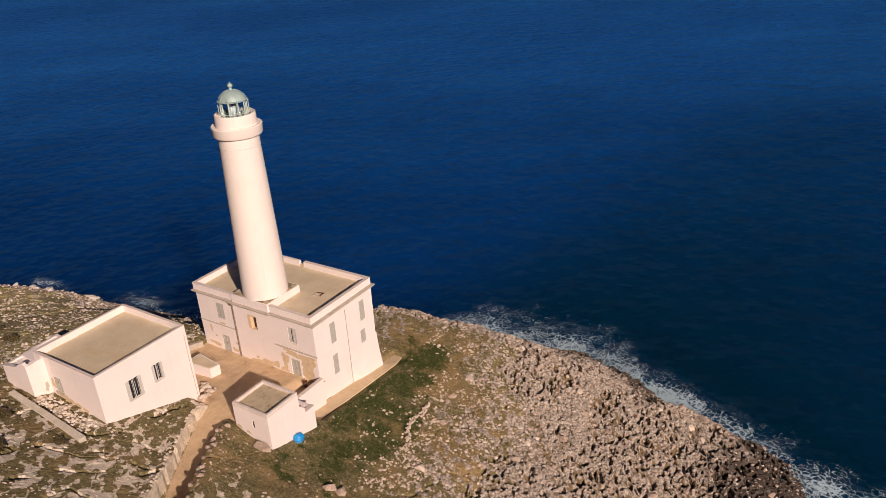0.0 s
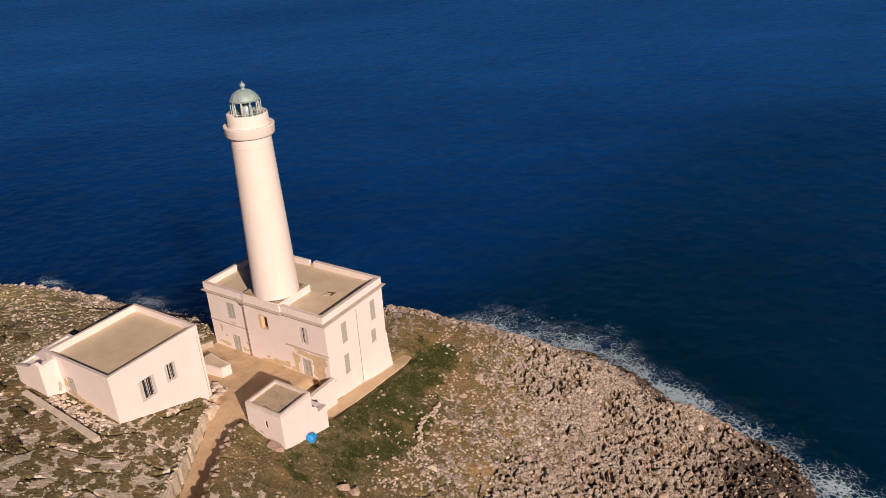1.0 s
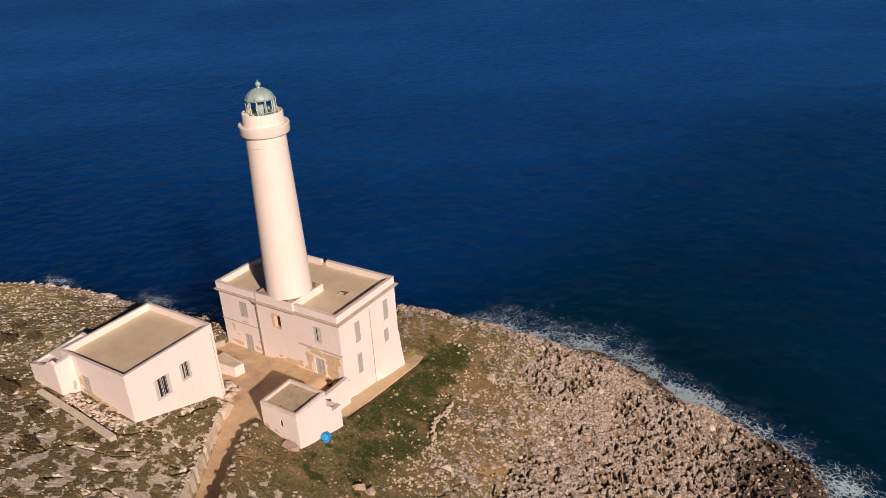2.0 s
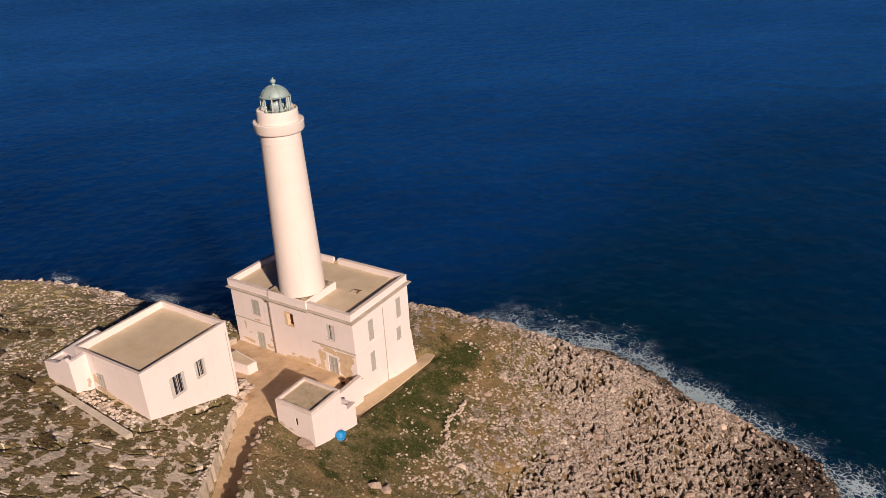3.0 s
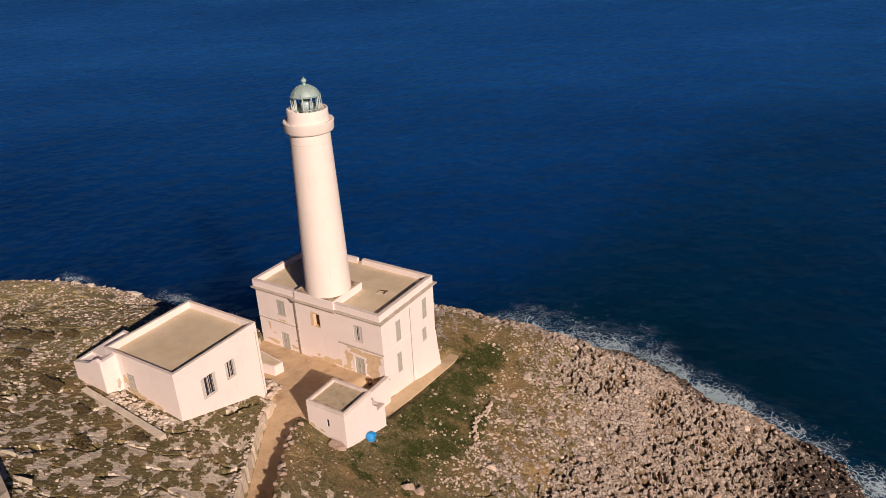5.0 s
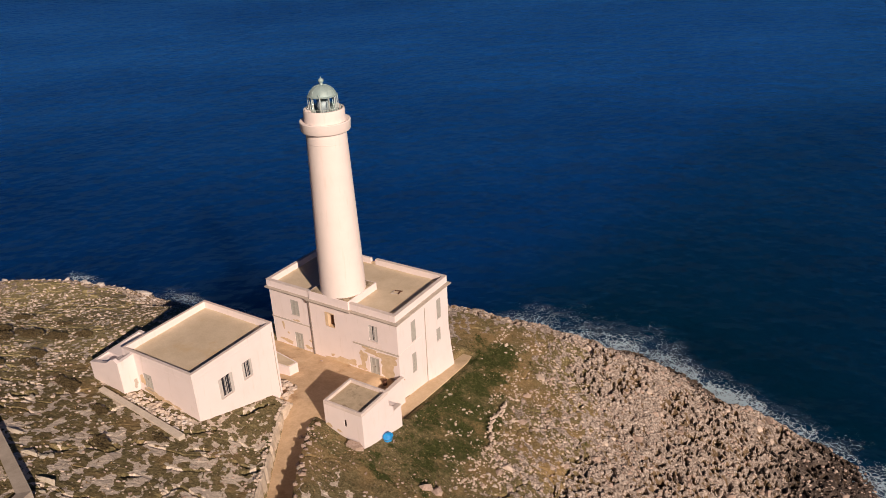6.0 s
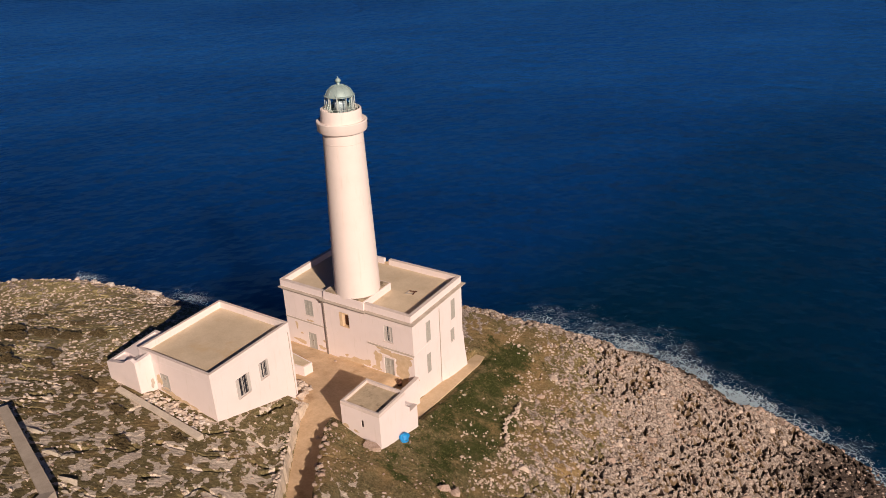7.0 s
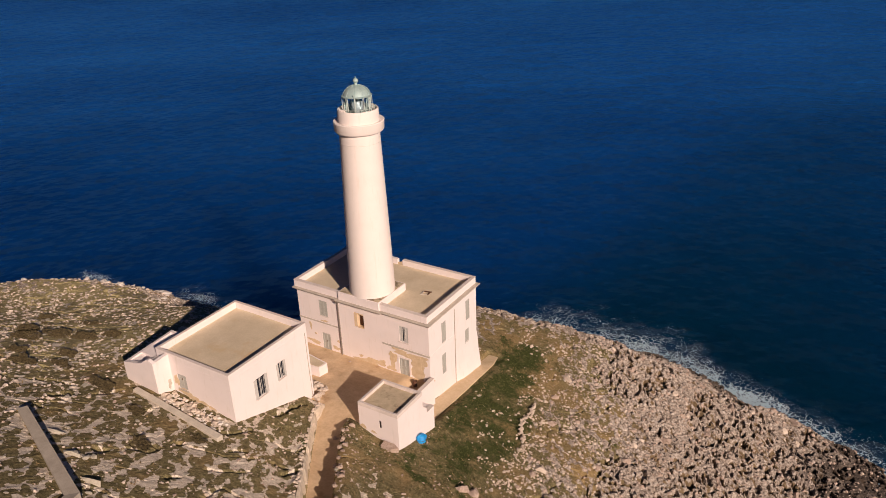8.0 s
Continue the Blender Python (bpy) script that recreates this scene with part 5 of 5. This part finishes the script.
for i, (x, y, z, s, a) in enumerate(boulder_spots):
    ob = new("boulder", rock_mesh(i % 10, STONE if i % 3 else STONE_PALE))
    ob.matrix_world = pose(x, y, z - 0.05 * s, 0, 0, math.degrees(a)) @ Matrix.Diagonal((s * 1.1, s * 0.9, s, 1))
    tagged(ob, "pale weathered limestone boulder on the rocky slope", "boulder", "boulders on the slope")


edge_rnd = random.Random(77)
for i in range(64):
    x = edge_rnd.choice((edge_rnd.uniform(-55.5, -50), edge_rnd.uniform(-47, -41), edge_rnd.uniform(-62, -41)))
    y = float(brink(x, coast(x))) - 0.25 + edge_rnd.gauss(0, 0.25)
    s = edge_rnd.uniform(0.4, 0.85)
    ob = new("boulder", rock_mesh(i % 10, STONE_WHITE))
    ob.matrix_world = pose(x, y, height(x, y) + 0.05 * s, 0, 0, edge_rnd.uniform(0, 360)) @ Matrix.Diagonal((s * 1.6, s * 1.0, s * 0.65, 1))
    tagged(ob, "white weathered limestone block on the cliff edge", "boulder", "blocks on the cliff edge")


def stone_row(owner, line, step, size, material, seed, courses=1, spread=0.15):
    """Single stones along a line of plan points, in courses, as parts of their wall."""
    rnd = random.Random(seed)
    pts = [Vector(p) for p in line]
    for a, b in zip(pts, pts[1:]):
        n = max(1, int((b - a).length / step))
        for k in range(n):
            for c in range(courses):
                p = a.lerp(b, (k + 0.5 * (c % 2)) / n) + Vector((rnd.gauss(0, spread), rnd.gauss(0, spread)))
                s = size * rnd.uniform(0.7, 1.35)
                ob = new("stone", rock_mesh(rnd.randrange(10), material))
                ob.parent = owner
                ob.matrix_world = pose(p.x, p.y, height(p.x, p.y) + 0.12 * s + c * size * 0.42, rnd.uniform(-12, 12), rnd.uniform(-12, 12), rnd.uniform(0, 360)) @ Matrix.Diagonal((s * 1.1, s * 0.85, s, 1))


dry = thing("dry_stone_wall", "curved tumbledown dry stone wall of pale stones in the grass", "wall")
stone_row(dry, [(7.5, 7.0), (7.95, 5.4), (7.85, 4.2), (8.1, 2.5), (9.0, 1.1), (9.6, 0.3), (9.65, -0.9)], 0.25, 0.31, STONE_PALE, 7, 3, 0.11)
stone_row(dry, [(9.65, -0.6), (10.2, -0.1)], 0.25, 0.3, STONE_PALE, 8, 2, 0.1)
spill = thing("fallen_stones", "loose line of fallen pale stones beside the dry stone wall", "stones")
stone_row(spill, [(8.1, 6.8), (8.8, 5.9), (9.7, 4.4), (10.7, 1.9)], 0.42, 0.34, STONE_PALE, 18, 1, 0.25)
edge_line = [(float(np.interp(y, PATH_Y, PATH_X)) - 1.5, y) for y in (-27, -24, -22, -19.7, -17, -15, -13, -11, -9.6, -8.6)]
edging = thing("path_edging", "line of pale rough stones edging the sunken footpath", "kerb")
bm = bmesh.new()
prev = None
ragged = random.Random(5)
for y in np.arange(-27.0, -8.5, 0.4):
    y = float(y)
    x = float(np.interp(y, PATH_Y, PATH_X)) - 1.5 + ragged.uniform(-0.05, 0.05)
    top = height(x - 0.3, y) + ragged.uniform(-0.06, 0.05)
    r = [bm.verts.new((x + dx, y, z)) for dx, z in ((0.26, 0.2), (0.16 + ragged.uniform(-0.05, 0.05), top - 0.25), (0.06, top + 0.02), (-0.05, top + 0.06), (-0.14, 0.2))]
    if prev:
        for i in range(4):
            bm.faces.new((prev[i], prev[i + 1], r[i + 1], r[i]))
    prev = r
part("bed", bm, EDGE, edging)
stone_row(edging, [(x - 0.2, y) for x, y in edge_line], 0.22, 0.34, STONE_PALE, 9, 1, 0.14)
bank_line = [(float(np.interp(y, PATH_Y, PATH_X)) + 1.9, y) for y in (-27, -23, -19.7, -17, -15, -13, -11.6)] + [(-1.9, -10.4), (-1.7, -9.9)]
bank = thing("path_bank", "bank of broken rock along the sunken footpath", "bank")
stone_row(bank, bank_line, 0.36, 0.5, STONE, 11, 1, 0.3)
rubble = thing("rubble_bed", "bed of rubble stones at the foot of the store house", "rubble")
stone_row(rubble, [(-14.3, -18.6), (-12.5, -18.8), (-10.5, -19.0), (-8.6, -19.3)], 0.28, 0.42, STONE_PALE, 13, 2, 0.42)
stone_row(rubble, [(-14.4, -18.2), (-12.0, -18.2), (-9.6, -18.3), (-7.6, -18.4)], 0.17, 0.30, STONE_WHITE, 23, 1, 0.22)
stone_row(rubble, [(-14.0, -19.2), (-11.5, -19.3), (-9.2, -19.5), (-7.2, -19.6)], 0.17, 0.28, STONE_WHITE, 24, 1, 0.24)
stone_row(rubble, [(-13.6, -18.7), (-11.0, -18.8), (-8.9, -18.9), (-7.3, -19.0)], 0.20, 0.26, STONE_PALE, 25, 1, 0.25)
corner = thing("rubble_heap", "small heap of pale stones at the corner of the store house", "rubble")
stone_row(corner, [(-7.3, -8.4), (-7.6, -7.4), (-8.6, -6.6), (-9.6, -6.2)], 0.3, 0.75, STONE_PALE, 15, 2, 0.3)
yard_stones = thing("yard_stones", "few stones lying by the house wall", "stones")
stone_row(yard_stones, [(-11.6, -0.3), (-12.4, -0.25)], 0.4, 0.35, STONE_PALE, 16, 1, 0.12)
stone_row(yard_stones, [(-9.4, -0.75), (-8.4, -0.8)], 0.4, 0.4, STONE, 17, 1, 0.12)

# pale ledges that step up out of the shadow of the field wall
for i, (x, y, w) in enumerate(((-13.0, -28.9, 2.3), (-9.7, -29.8, 2.6), (-6.3, -30.9, 2.8))):
    ob = new("rock_ledge", rock_mesh(3 + 2 * i, STONE_PLATE))
    ob.matrix_world = pose(x, y, height(x, y) + 0.02, 0, 0, 20) @ Matrix.Diagonal((w * 0.7, 0.6, 0.8, 1))
    tagged(ob, "pale limestone ledge beside the field wall", "rock", "ledges by the field wall")

# ---- grass, scrub and shrubs ----
def tufts(name, n, x0, x1, y0, y1, weight, tall, material, seed, label, category, blades=6):
    r = np.random.RandomState(seed)
    x, y = r.uniform(x0, x1, n), r.uniform(y0, y1, n)
    z, rk, gr, wt, _ = land(x, y)
    keep = (r.uniform(0, 1, n) < weight(x, y, rk, gr)) & clear_of_buildings(x, y) & (level_mask(x, y) < 0.02) & (z > SEA_Z + 4)
    x, y, z = x[keep], y[keep], z[keep]
    m = len(x)
    vs = np.zeros((m, blades, 3, 3))
    for b in range(blades):
        a = r.uniform(0, 6.28, m)
        h = tall * r.uniform(0.5, 1.3, m)
        lean = r.uniform(0.2, 0.9, m) * h
        w = 0.035 + 0.05 * r.uniform(0, 1, m)
        ox, oy = x + r.normal(0, 0.09, m), y + r.normal(0, 0.09, m)
        vs[:, b, 0] = np.stack([ox - w * np.sin(a), oy + w * np.cos(a), z - 0.03], -1)
        vs[:, b, 1] = np.stack([ox + w * np.sin(a), oy - w * np.cos(a), z - 0.03], -1)
        vs[:, b, 2] = np.stack([ox + lean * np.cos(a), oy + lean * np.sin(a), z + h], -1)
    co = vs.reshape(-1, 3)
    me = bpy.data.meshes.new(name)
    me.from_pydata(co.tolist(), [], np.arange(len(co)).reshape(-1, 3).tolist())
    me.materials.append(material)
    return tagged(new(name, me), label, category, kind="stuff")


tufts("grass", 5000, -1, 12, -12, 18, lambda x, y, rk, gr: 0.9 * gr, 0.08, GRASS, 201, "short green grass beside the keepers' house", "grass")
tufts("dry_grass", 6000, -4, 24, -18, 24, lambda x, y, rk, gr: 0.45 * (1 - rk) * (1 - 0.9 * gr), 0.10, DRY, 202, "dry brown grass and scrub between the stones", "grass")
tufts("scrub", 6000, -60, 4, -36, 8, lambda x, y, rk, gr: 0.55 * (1 - rk), 0.09, DRY, 203, "low dry scrub on the karst plateau", "scrub")


def shrub(x, y, w, seed):
    """A low cushion of twigs and many small leaves."""
    rnd = random.Random(seed)
    z = height(x, y)
    ob = thing("shrub", "low dark brown cushion shrub on the karst plateau", "shrub", "shrubs on the plateau")
    ob.location = (x, y, z)
    twigs = bmesh.new()
    for i in range(9):
        a, t = rnd.uniform(0, 6.28), rnd.uniform(0.2, 0.45) * w
        e = Vector((t * math.cos(a), t * math.sin(a), rnd.uniform(0.10, 0.2) * w * 0.5))
        for k in range(3):
            b = Vector((0.02 * math.cos(a + 2.1 * k), 0.02 * math.sin(a + 2.1 * k), 0))
            c = Vector((0.02 * math.cos(a + 2.1 * (k + 1)), 0.02 * math.sin(a + 2.1 * (k + 1)), 0))
            twigs.faces.new([twigs.verts.new(p) for p in (b, c, e)])
    part("twigs", twigs, DRY, ob)
    crown = bmesh.new()
    for i in range(int(700 * w)):
        a, r = rnd.uniform(0, 6.28), math.sqrt(rnd.random()) * 0.5 * w
        lump = 0.7 + 0.5 * noise.noise(Vector((math.cos(a) * 1.5, math.sin(a) * 1.5, seed)))
        p = Vector((r * 1.9 * lump * math.cos(a), r * 1.2 * lump * math.sin(a), rnd.uniform(0, 0.07) * w * (1 - (2 * r / w) ** 2) + rnd.uniform(0, 0.08)))
        d = Vector((rnd.gauss(0, 1), rnd.gauss(0, 1), rnd.gauss(0.4, 0.7))).normalized() * rnd.uniform(0.07, 0.15)
        s = d.orthogonal().normalized() * d.length * 0.45
        crown.faces.new([crown.verts.new(q) for q in (p - s, p + d, p + s, p - d * 0.4)])
    part("crown", crown, SHRUB, ob)
    return ob


for i, (x, y, w) in enumerate(((-33.7, -19.2, 2.6), (-32.5, -16.9, 2.4), (-36.9, -17.2, 2.0), (-26.9, -23.2, 2.2), (-29.9, -15.8, 2.2), (-28.3, -13.9, 1.8), (-26.5, -19.5, 1.6), (-18.6, -21.7, 2.2), (-33.9, -12.6, 1.8), (-13.1, -22.6, 1.4), (-9.0, -25.4, 1.5), (-7.3, -21.8, 1.2), (-38.5, -15.0, 1.8), (-24.5, -21.5, 1.6), (-41, -13, 1.8), (-30, -22, 1.6))):
    shrub(x, y, w, 300 + i)

# ---- small things ----
tarp = thing("tarpaulin_bundle", "crumpled bright blue tarpaulin bundle against the hut wall", "tarpaulin")
bm = bmesh.new()
bmesh.ops.create_icosphere(bm, subdivisions=4, radius=0.46)
for v in bm.verts:
    v.co *= 1 + 0.30 * noise.noise(v.co * 2.6) + 0.16 * abs(noise.noise(v.co * 6.5))
    v.co.z = max(v.co.z * 0.85, -0.27)
    v.co.x *= 0.85
tb = part("sheet", bm, TARP, tarp)
tb.location = (3.15, -7.0, max(height(3.15, -7.0), -0.4) + 0.27)
part("cord", tube([(3.15 + 0.42 * math.cos(a), -7.0 + 0.49 * math.sin(a), tb.location.z + 0.02 * math.sin(5 * a)) for a in (6.2832 * i / 24 for i in range(25))], 0.015, 5), RUST_AND_DARK, tarp)

slab = thing("stone_slab", "flat buff stone slab at the corner of the hut", "slab")
me_ob = part("slab", prism([(1.5, -10.7), (2.5, -10.6), (2.9, -10.1), (2.3, -9.85), (1.4, -10.1)], -0.5, [1.15, 1.05, 0.95, 1.0, 1.15]), STONE, slab)

vent = thing("roof_debris", "small heap of boards and a hatch frame on the flat roof", "debris")
for i, (dx, dy, a, l) in enumerate(((0, 0, 20, 0.9), (0.3, 0.35, 100, 0.7), (-0.35, 0.25, 95, 0.6), (0.05, 0.55, 15, 0.8))):
    ob = part("board", boxes((-l / 2, l / 2, -0.07, 0.07, -0.03, 0.03), bevel=0.008), RUST_AND_DARK if i % 2 else TRIM, vent)
    ob.matrix_world = pose(-3.7 + dx, 4.7 + dy, 6.80 + 0.012 * i, 0, 0, a)

# dark red-brown round body, about half a metre tall, by the house door
dark_shape = thing("dark_drum_shape", "small dark red-brown drum shape beside the house door", "drum")
smooth(part("barrel", turned([(0, 0), (0.22, 0), (0.23, 0.03), (0.21, 0.06), (0.21, 0.24), (0.23, 0.27), (0.21, 0.30), (0.21, 0.52), (0.23, 0.56), (0.20, 0.56), (0.19, 0.50), (0, 0.50)], 0, 0, 24), RUST_AND_DARK, dark_shape))
dark_shape.location = (-1.75, -0.6, float(yard_height(np.array(-1.75), np.array(-0.6))) - 0.02)
